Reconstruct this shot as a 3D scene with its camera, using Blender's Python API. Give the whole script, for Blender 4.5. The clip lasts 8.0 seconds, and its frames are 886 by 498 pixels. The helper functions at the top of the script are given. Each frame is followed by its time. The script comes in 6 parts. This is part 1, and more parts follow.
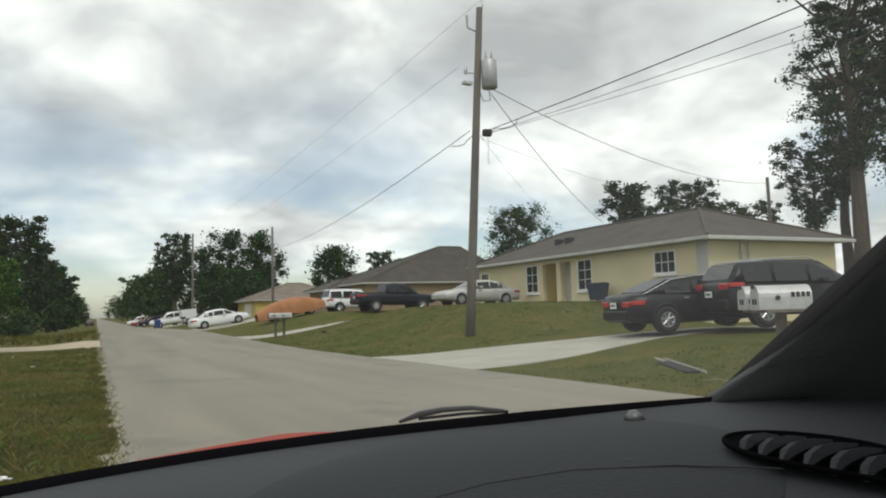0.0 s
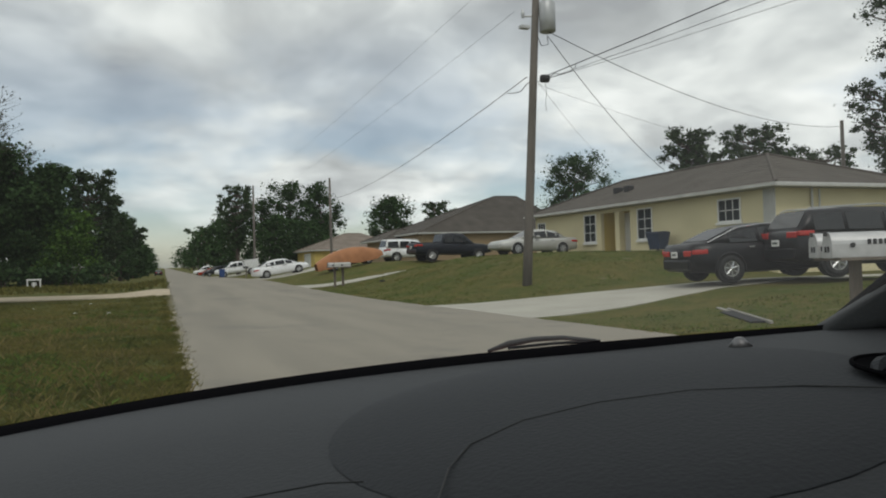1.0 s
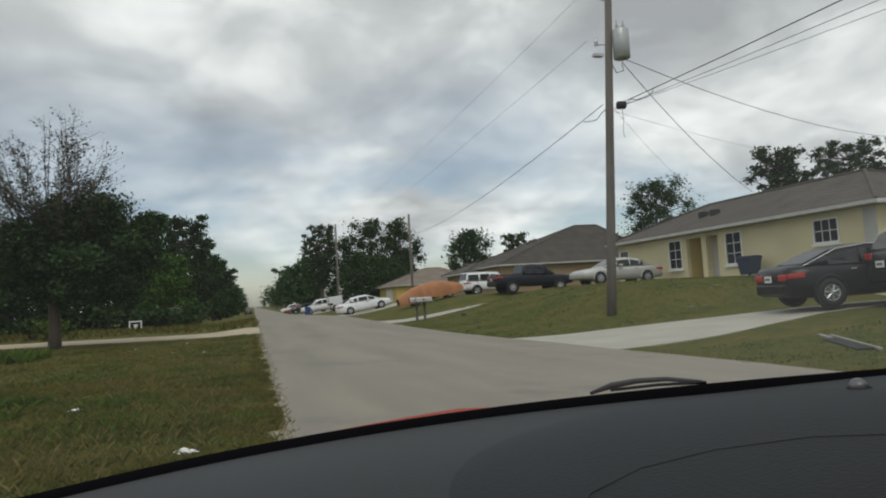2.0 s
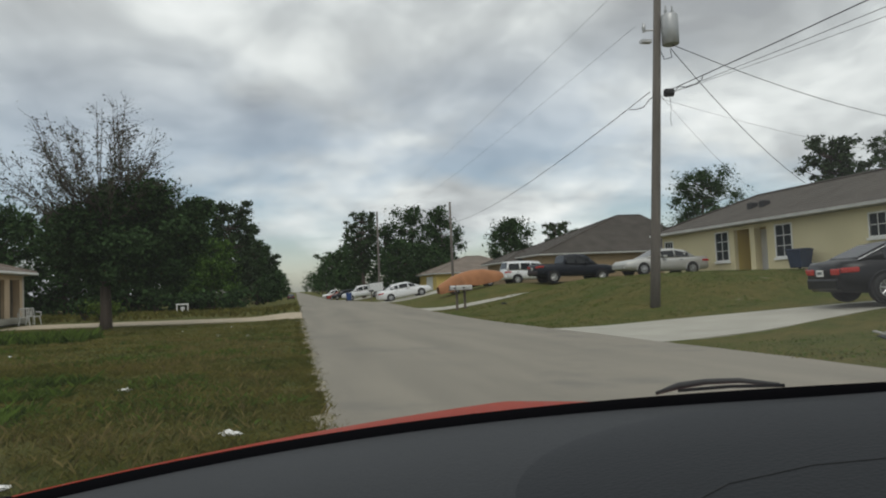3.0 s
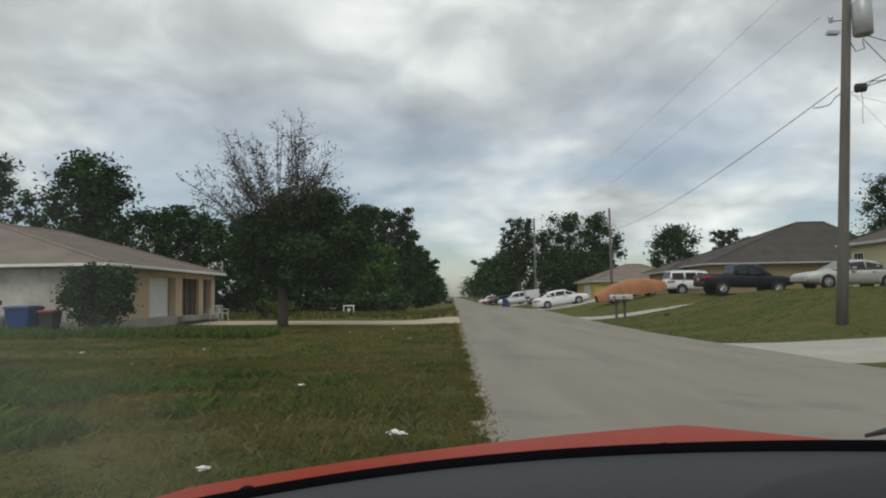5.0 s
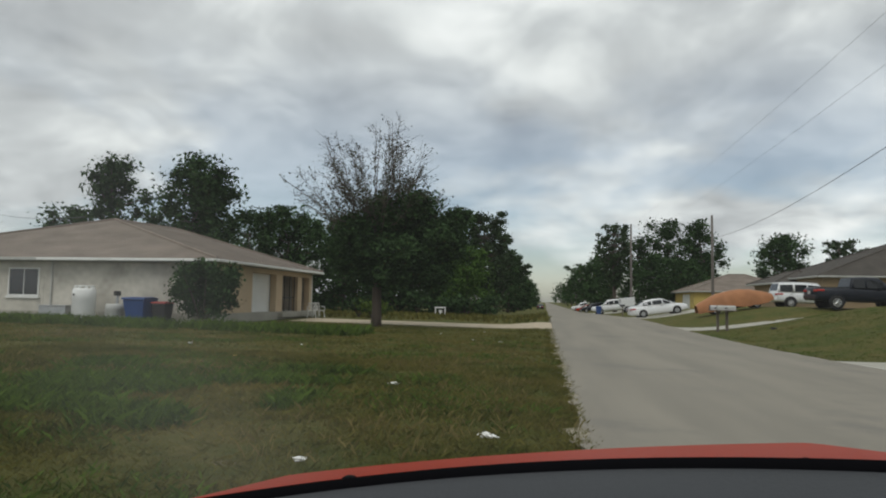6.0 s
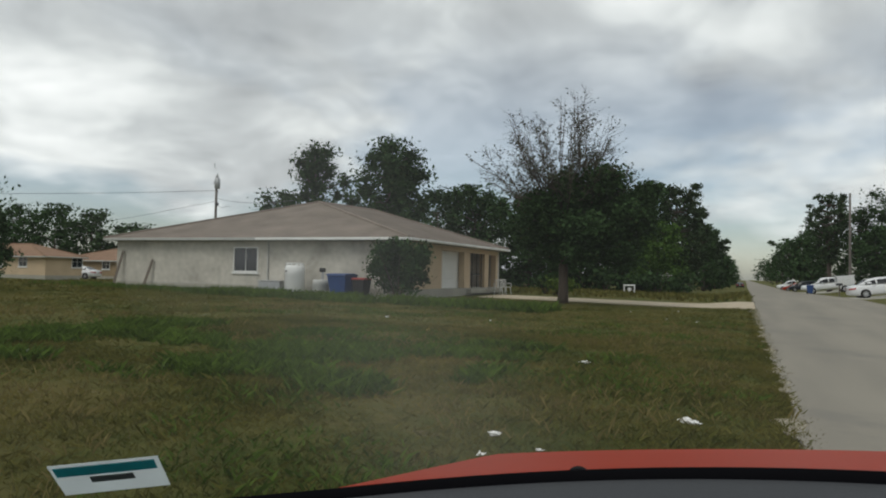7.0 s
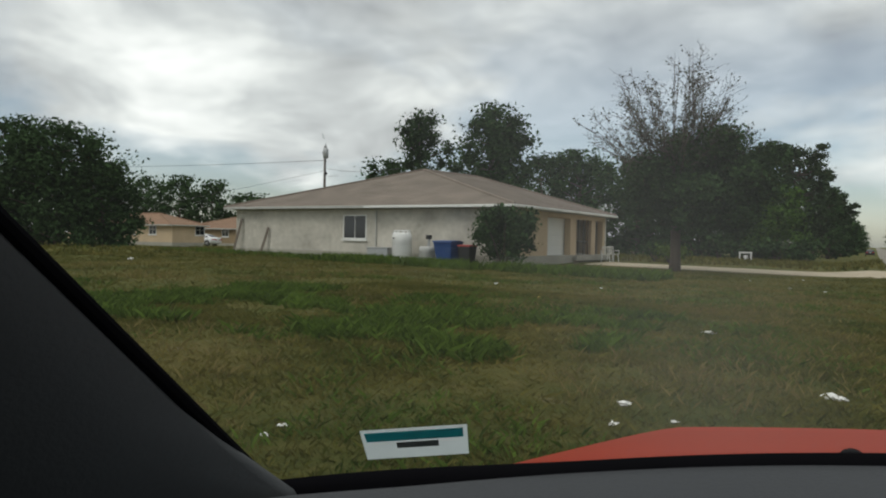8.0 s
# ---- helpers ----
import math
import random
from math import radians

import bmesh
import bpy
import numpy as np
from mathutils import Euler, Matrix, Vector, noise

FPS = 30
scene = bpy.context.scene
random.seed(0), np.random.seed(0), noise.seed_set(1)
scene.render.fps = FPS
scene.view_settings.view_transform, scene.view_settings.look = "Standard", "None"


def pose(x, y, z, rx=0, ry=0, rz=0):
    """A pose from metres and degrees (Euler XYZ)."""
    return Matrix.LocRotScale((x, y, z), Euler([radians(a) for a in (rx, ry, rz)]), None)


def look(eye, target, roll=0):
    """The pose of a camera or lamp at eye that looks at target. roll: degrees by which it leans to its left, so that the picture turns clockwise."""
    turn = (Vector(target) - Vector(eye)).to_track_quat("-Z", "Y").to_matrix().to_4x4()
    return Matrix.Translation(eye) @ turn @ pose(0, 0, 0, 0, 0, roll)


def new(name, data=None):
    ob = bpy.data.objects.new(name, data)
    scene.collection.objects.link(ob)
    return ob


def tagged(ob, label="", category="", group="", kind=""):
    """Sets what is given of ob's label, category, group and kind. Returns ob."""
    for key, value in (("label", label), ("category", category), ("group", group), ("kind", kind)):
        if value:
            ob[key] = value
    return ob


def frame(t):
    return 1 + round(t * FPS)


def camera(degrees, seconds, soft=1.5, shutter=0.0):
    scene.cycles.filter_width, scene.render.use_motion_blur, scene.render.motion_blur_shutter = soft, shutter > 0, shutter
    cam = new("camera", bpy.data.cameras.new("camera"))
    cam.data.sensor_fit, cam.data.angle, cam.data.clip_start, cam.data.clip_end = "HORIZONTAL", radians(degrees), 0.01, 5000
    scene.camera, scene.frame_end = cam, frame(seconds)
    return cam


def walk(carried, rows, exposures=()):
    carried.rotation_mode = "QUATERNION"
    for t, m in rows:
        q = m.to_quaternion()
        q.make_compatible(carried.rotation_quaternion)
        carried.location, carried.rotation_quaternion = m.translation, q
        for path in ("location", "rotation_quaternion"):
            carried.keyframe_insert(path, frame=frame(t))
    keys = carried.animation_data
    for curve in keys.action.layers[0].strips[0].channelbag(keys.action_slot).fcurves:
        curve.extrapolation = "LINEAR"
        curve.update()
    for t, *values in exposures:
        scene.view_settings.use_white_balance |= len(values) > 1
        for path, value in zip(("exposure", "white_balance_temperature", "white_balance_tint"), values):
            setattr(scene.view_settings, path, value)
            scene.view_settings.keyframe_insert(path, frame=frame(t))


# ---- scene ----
cam = camera(65.38, 8.0, soft=2.0)
PATH = [
    (0.0, pose(0.193, 0.105, 1.121, 94.84, 1.72, -26.59)),
    (0.5, pose(0.181, 0.146, 1.124, 92.71, 0.50, -20.83)),
    (1.0, pose(0.162, 0.138, 1.096, 90.85, 1.73, -21.99)),
    (1.5, pose(0.130, 0.121, 1.123, 93.05, 0.56, -19.13)),
    (2.0, pose(0.131, 0.120, 1.113, 93.85, 3.37, -15.33)),
    (2.2, pose(0.122, 0.091, 1.097, 94.91, 4.30, -12.88)),
    (3.3, pose(0.121, 0.180, 1.122, 91.88, 1.31, -11.25)),
    (3.5, pose(0.112, 0.160, 1.105, 91.39, 0.94, -9.76)),
    (4.0, pose(0.107, 0.163, 1.121, 93.31, 1.85, -7.10)),
    (4.5, pose(0.090, 0.175, 1.127, 93.42, 1.48, -2.44)),
    (4.7, pose(0.076, 0.133, 1.141, 93.61, 1.14, -1.23)),
    (5.8, pose(0.063, 0.107, 1.148, 94.34, -0.13, 6.89)),
    (6.0, pose(0.041, 0.162, 1.127, 94.24, -0.94, 8.38)),
    (6.5, pose(0.043, 0.136, 1.157, 95.21, -0.58, 18.39)),
    (7.0, pose(-0.022, 0.199, 1.131, 92.05, -1.15, 23.64)),
    (7.5, pose(-0.098, 0.193, 1.110, 91.05, -2.97, 26.37)),
    (8.0, pose(-0.191, 0.156, 1.124, 89.15, -1.10, 32.07)),
]
walk(cam, PATH, exposures=((0.0, 0.36, 6700, 8), (0.45, 0.08, 6650, 8), (1.0, 0.02, 6600, 9), (3.5, -0.02, 6520, 10), (6.0, 0.02, 6520, 10), (7.5, 0.0, 6500, 10), (8.0, 0.10, 6600, 9)))

# ---------------------------------------------------------------- sky and sun
SUN_EL, SUN_ROT = radians(52), radians(200)
world = bpy.data.worlds.new("sky")
scene.world = world
world.use_nodes = True
wt = world.node_tree
wt.nodes.clear()


def wnode(kind, **kw):
    n = wt.nodes.new(kind)
    for k, v in kw.items():
        n.inputs[k].default_value = v
    return n


def wmath(op, a, b=None, clamp=False):
    n = wt.nodes.new("ShaderNodeMath")
    n.operation, n.use_clamp = op, clamp
    for i, v in enumerate((a, b)):
        if v is None:
            continue
        if isinstance(v, (int, float)):
            n.inputs[i].default_value = v
        else:
            wt.links.new(v, n.inputs[i])
    return n.outputs[0]


sky = wt.nodes.new("ShaderNodeTexSky")
sky.sky_type = "NISHITA"
sky.sun_disc = False
sky.sun_elevation, sky.sun_rotation = SUN_EL, SUN_ROT
wco = wt.nodes.new("ShaderNodeTexCoord")
sep = wt.nodes.new("ShaderNodeSeparateXYZ")
wt.links.new(wco.outputs["Generated"], sep.inputs[0])
# the cloud sheet: directions laid out on a high flat layer
up = wmath("ADD", wmath("MAXIMUM", sep.outputs[2], 0.0), 0.30)
comb = wt.nodes.new("ShaderNodeCombineXYZ")
wt.links.new(wmath("DIVIDE", sep.outputs[0], up), comb.inputs[0])
wt.links.new(wmath("DIVIDE", sep.outputs[1], up), comb.inputs[1])
big = wnode("ShaderNodeTexNoise", Scale=1.3, Detail=6.0, Roughness=0.5, Distortion=0.15)
wt.links.new(comb.outputs[0], big.inputs["Vector"])
fine = wnode("ShaderNodeTexNoise", Scale=3.0, Detail=9.0, Roughness=0.56, Distortion=0.35)
wt.links.new(comb.outputs[0], fine.inputs["Vector"])
mixn = wmath("ADD", wmath("MULTIPLY", big.outputs["Fac"], 0.52), wmath("MULTIPLY", fine.outputs["Fac"], 0.48))
shade = wt.nodes.new("ShaderNodeValToRGB")
wt.links.new(mixn, shade.inputs[0])
cr = shade.color_ramp
cr.elements[0].position, cr.elements[0].color = 0.35, (0.31, 0.325, 0.34, 1)
cr.elements[1].position, cr.elements[1].color = 0.65, (0.87, 0.885, 0.88, 1)
mid = cr.elements.new(0.475)
mid.color = (0.485, 0.51, 0.52, 1)
mid2 = cr.elements.new(0.54)
mid2.color = (0.64, 0.665, 0.665, 1)
# holes in the sheet, where the blue shows, mostly low down
hole = wnode("ShaderNodeTexNoise", Scale=1.1, Detail=5.0, Roughness=0.5)
mapping = wt.nodes.new("ShaderNodeMapping")
mapping.inputs["Location"].default_value = (3.7, 1.9, 0)
wt.links.new(comb.outputs[0], mapping.inputs[0])
wt.links.new(mapping.outputs[0], hole.inputs["Vector"])
holes = wt.nodes.new("ShaderNodeMapRange")
holes.inputs["From Min"].default_value, holes.inputs["From Max"].default_value = 0.42, 0.53
wt.links.new(hole.outputs["Fac"], holes.inputs["Value"])
low = wt.nodes.new("ShaderNodeMapRange")
low.inputs["From Min"].default_value, low.inputs["From Max"].default_value = 0.36, 0.10
wt.links.new(sep.outputs[2], low.inputs["Value"])
amount = wmath("MULTIPLY", holes.outputs[0], wmath("MULTIPLY", low.outputs[0], 0.85), True)
skyb = wt.nodes.new("ShaderNodeBackground")
skyb.inputs["Strength"].default_value = 0.09
wt.links.new(sky.outputs[0], skyb.inputs["Color"])
cloudb = wt.nodes.new("ShaderNodeBackground")
cloudb.inputs["Strength"].default_value = 1.25
wt.links.new(shade.outputs["Color"], cloudb.inputs["Color"])
wmix = wt.nodes.new("ShaderNodeMixShader")
wt.links.new(amount, wmix.inputs[0])
wt.links.new(cloudb.outputs[0], wmix.inputs[1])
wt.links.new(skyb.outputs[0], wmix.inputs[2])
wout = wt.nodes.new("ShaderNodeOutputWorld")
wt.links.new(wmix.outputs[0], wout.inputs["Surface"])

sun = bpy.data.lights.new("sun", "SUN")
sun.energy, sun.angle, sun.color = 0.9, radians(25), (1.0, 0.96, 0.9)
new("sun", sun).matrix_world = look((0, 0, 50), (0 - math.sin(SUN_ROT) * 40, 0 - math.cos(SUN_ROT) * 40, 50 - 51))

# ---------------------------------------------------------------- materials


def mat(name, base, rough=0.6, metal=0.0, var=0.25, scale=3.0, fine_scale=40.0, bump=0.0, tint=None, spec=0.5, rnd=0.0, island=0.0, coat=0.0, streak=False):
    """A surface with coarse and fine variation in tone, and fine relief."""
    m = bpy.data.materials.new(name)
    m.use_nodes = True
    t = m.node_tree
    b = t.nodes["Principled BSDF"]
    b.inputs["Roughness"].default_value, b.inputs["Metallic"].default_value = rough, metal
    b.inputs["Specular IOR Level"].default_value = spec
    b.inputs["Coat Weight"].default_value = coat
    b.inputs["Coat Roughness"].default_value = 0.06
    co = t.nodes.new("ShaderNodeTexCoord")
    src = co.outputs["Object"]
    if streak:
        mp = t.nodes.new("ShaderNodeMapping")
        mp.inputs["Scale"].default_value = (1, 1, 0.12)
        t.links.new(src, mp.inputs[0])
        src = mp.outputs[0]
    n1 = t.nodes.new("ShaderNodeTexNoise")
    n1.inputs["Scale"].default_value, n1.inputs["Detail"].default_value = scale, 6
    n2 = t.nodes.new("ShaderNodeTexNoise")
    n2.inputs["Scale"].default_value, n2.inputs["Detail"].default_value = fine_scale, 3
    t.links.new(src, n1.inputs["Vector"])
    t.links.new(src, n2.inputs["Vector"])
    add = t.nodes.new("ShaderNodeMath")
    add.operation = "MULTIPLY_ADD"
    t.links.new(n1.outputs["Fac"], add.inputs[0])
    add.inputs[1].default_value = 0.65
    half = t.nodes.new("ShaderNodeMath")
    half.operation = "MULTIPLY"
    t.links.new(n2.outputs["Fac"], half.inputs[0])
    half.inputs[1].default_value = 0.35
    t.links.new(half.outputs[0], add.inputs[2])
    fac = add.outputs[0]
    if rnd or island:
        if rnd:
            info = t.nodes.new("ShaderNodeObjectInfo").outputs["Random"]
        else:
            info = t.nodes.new("ShaderNodeNewGeometry").outputs["Random Per Island"]
        ad = t.nodes.new("ShaderNodeMath")
        ad.operation = "MULTIPLY_ADD"
        t.links.new(info, ad.inputs[0])
        ad.inputs[1].default_value = max(rnd, island)
        sb = t.nodes.new("ShaderNodeMath")
        sb.operation = "SUBTRACT"
        t.links.new(fac, sb.inputs[0])
        sb.inputs[1].default_value = max(rnd, island) / 2
        t.links.new(sb.outputs[0], ad.inputs[2])
        fac = ad.outputs[0]
    ramp = t.nodes.new("ShaderNodeValToRGB")
    t.links.new(fac, ramp.inputs[0])
    dark = tuple(c * (1 - var) for c in base)
    light = tuple(min(1, c * (1 + var)) for c in base) if tint is None else tint
    ramp.color_ramp.elements[0].position, ramp.color_ramp.elements[0].color = 0.3, (*dark, 1)
    ramp.color_ramp.elements[1].position, ramp.color_ramp.elements[1].color = 0.7, (*light, 1)
    t.links.new(ramp.outputs["Color"], b.inputs["Base Color"])
    if bump:
        bp = t.nodes.new("ShaderNodeBump")
        bp.inputs["Strength"].default_value, bp.inputs["Distance"].default_value = min(1, bump), 0.02
        t.links.new(n2.outputs["Fac"], bp.inputs["Height"])
        t.links.new(bp.outputs["Normal"], b.inputs["Normal"])
    return m


def ramp_mix(t, fac, c0, c1, p0=0.4, p1=0.6):
    r = t.nodes.new("ShaderNodeValToRGB")
    t.links.new(fac, r.inputs[0])
    r.color_ramp.elements[0].position, r.color_ramp.elements[0].color = p0, (*c0, 1)
    r.color_ramp.elements[1].position, r.color_ramp.elements[1].color = p1, (*c1, 1)
    return r.outputs["Color"]


def noise_of(t, scale, detail=6, rough=0.55, src=None):
    n = t.nodes.new("ShaderNodeTexNoise")
    n.inputs["Scale"].default_value, n.inputs["Detail"].default_value, n.inputs["Roughness"].default_value = scale, detail, rough
    t.links.new(src if src else t.nodes.new("ShaderNodeTexCoord").outputs["Object"], n.inputs["Vector"])
    return n.outputs["Fac"]


def mix_col(t, fac, a, b):
    m = t.nodes.new("ShaderNodeMix")
    m.data_type = "RGBA"
    t.links.new(fac, m.inputs["Factor"])
    for sock, v in ((m.inputs["A"], a), (m.inputs["B"], b)):
        if isinstance(v, tuple):
            sock.default_value = (*v, 1)
        else:
            t.links.new(v, sock)
    return m.outputs["Result"]


def ground_mat():
    """Rough grass: green, olive and straw patches, bare sandy spots."""
    m = bpy.data.materials.new("rough_grass")
    m.use_nodes = True
    t = m.node_tree
    b = t.nodes["Principled BSDF"]
    b.inputs["Roughness"].default_value = 0.95
    b.inputs["Specular IOR Level"].default_value = 0.1
    base = ramp_mix(t, noise_of(t, 0.45, 8, 0.66), (0.054, 0.088, 0.012), (0.142, 0.120, 0.036), 0.38, 0.62)
    streaks = ramp_mix(t, noise_of(t, 5.0, 8, 0.7), (0.024, 0.040, 0.008), (0.165, 0.130, 0.045), 0.3, 0.75)
    c = mix_col(t, noise_of(t, 2.2, 6), base, streaks)
    bare = t.nodes.new("ShaderNodeMapRange")
    bare.inputs["From Min"].default_value, bare.inputs["From Max"].default_value = 0.64, 0.72
    t.links.new(noise_of(t, 0.8, 7, 0.65), bare.inputs["Value"])
    c = mix_col(t, bare.outputs[0], c, (0.22, 0.185, 0.125))
    t.links.new(c, b.inputs["Base Color"])
    bp = t.nodes.new("ShaderNodeBump")
    bp.inputs["Strength"].default_value, bp.inputs["Distance"].default_value = 0.9, 0.05
    t.links.new(noise_of(t, 18, 8, 0.7), bp.inputs["Height"])
    t.links.new(bp.outputs["Normal"], b.inputs["Normal"])
    return m


def road_mat():
    """Old pale asphalt: worn bands along the way, patches, stains, sandy film."""
    m = bpy.data.materials.new("worn_asphalt")
    m.use_nodes = True
    t = m.node_tree
    b = t.nodes["Principled BSDF"]
    b.inputs["Roughness"].default_value = 0.9
    b.inputs["Specular IOR Level"].default_value = 0.25
    co = t.nodes.new("ShaderNodeTexCoord").outputs["Object"]
    mp = t.nodes.new("ShaderNodeMapping")
    mp.inputs["Scale"].default_value = (1.0, 0.10, 1.0)
    t.links.new(co, mp.inputs[0])
    bands = ramp_mix(t, noise_of(t, 0.9, 5, 0.6, mp.outputs[0]), (0.192, 0.176, 0.146), (0.268, 0.244, 0.198), 0.35, 0.65)
    grit = ramp_mix(t, noise_of(t, 60, 4, 0.7), (0.18, 0.167, 0.142), (0.335, 0.307, 0.257), 0.3, 0.7)
    fac = t.nodes.new("ShaderNodeValue")
    fac.outputs[0].default_value = 0.35
    c = mix_col(t, fac.outputs[0], bands, grit)
    stain = t.nodes.new("ShaderNodeMapRange")
    stain.inputs["From Min"].default_value, stain.inputs["From Max"].default_value = 0.53, 0.70
    t.links.new(noise_of(t, 0.40, 8, 0.7), stain.inputs["Value"])
    c = mix_col(t, stain.outputs[0], c, (0.176, 0.164, 0.146))
    t.links.new(c, b.inputs["Base Color"])
    bp = t.nodes.new("ShaderNodeBump")
    bp.inputs["Strength"].default_value, bp.inputs["Distance"].default_value = 0.5, 0.01
    t.links.new(noise_of(t, 90, 4, 0.7), bp.inputs["Height"])
    t.links.new(bp.outputs["Normal"], b.inputs["Normal"])
    return m


def glass_mat(name, tint=(0.02, 0.025, 0.03), rough=0.05):
    return mat(name, tint, rough, 0.0, 0.1, 1.0, 5.0, 0.0, spec=0.45)


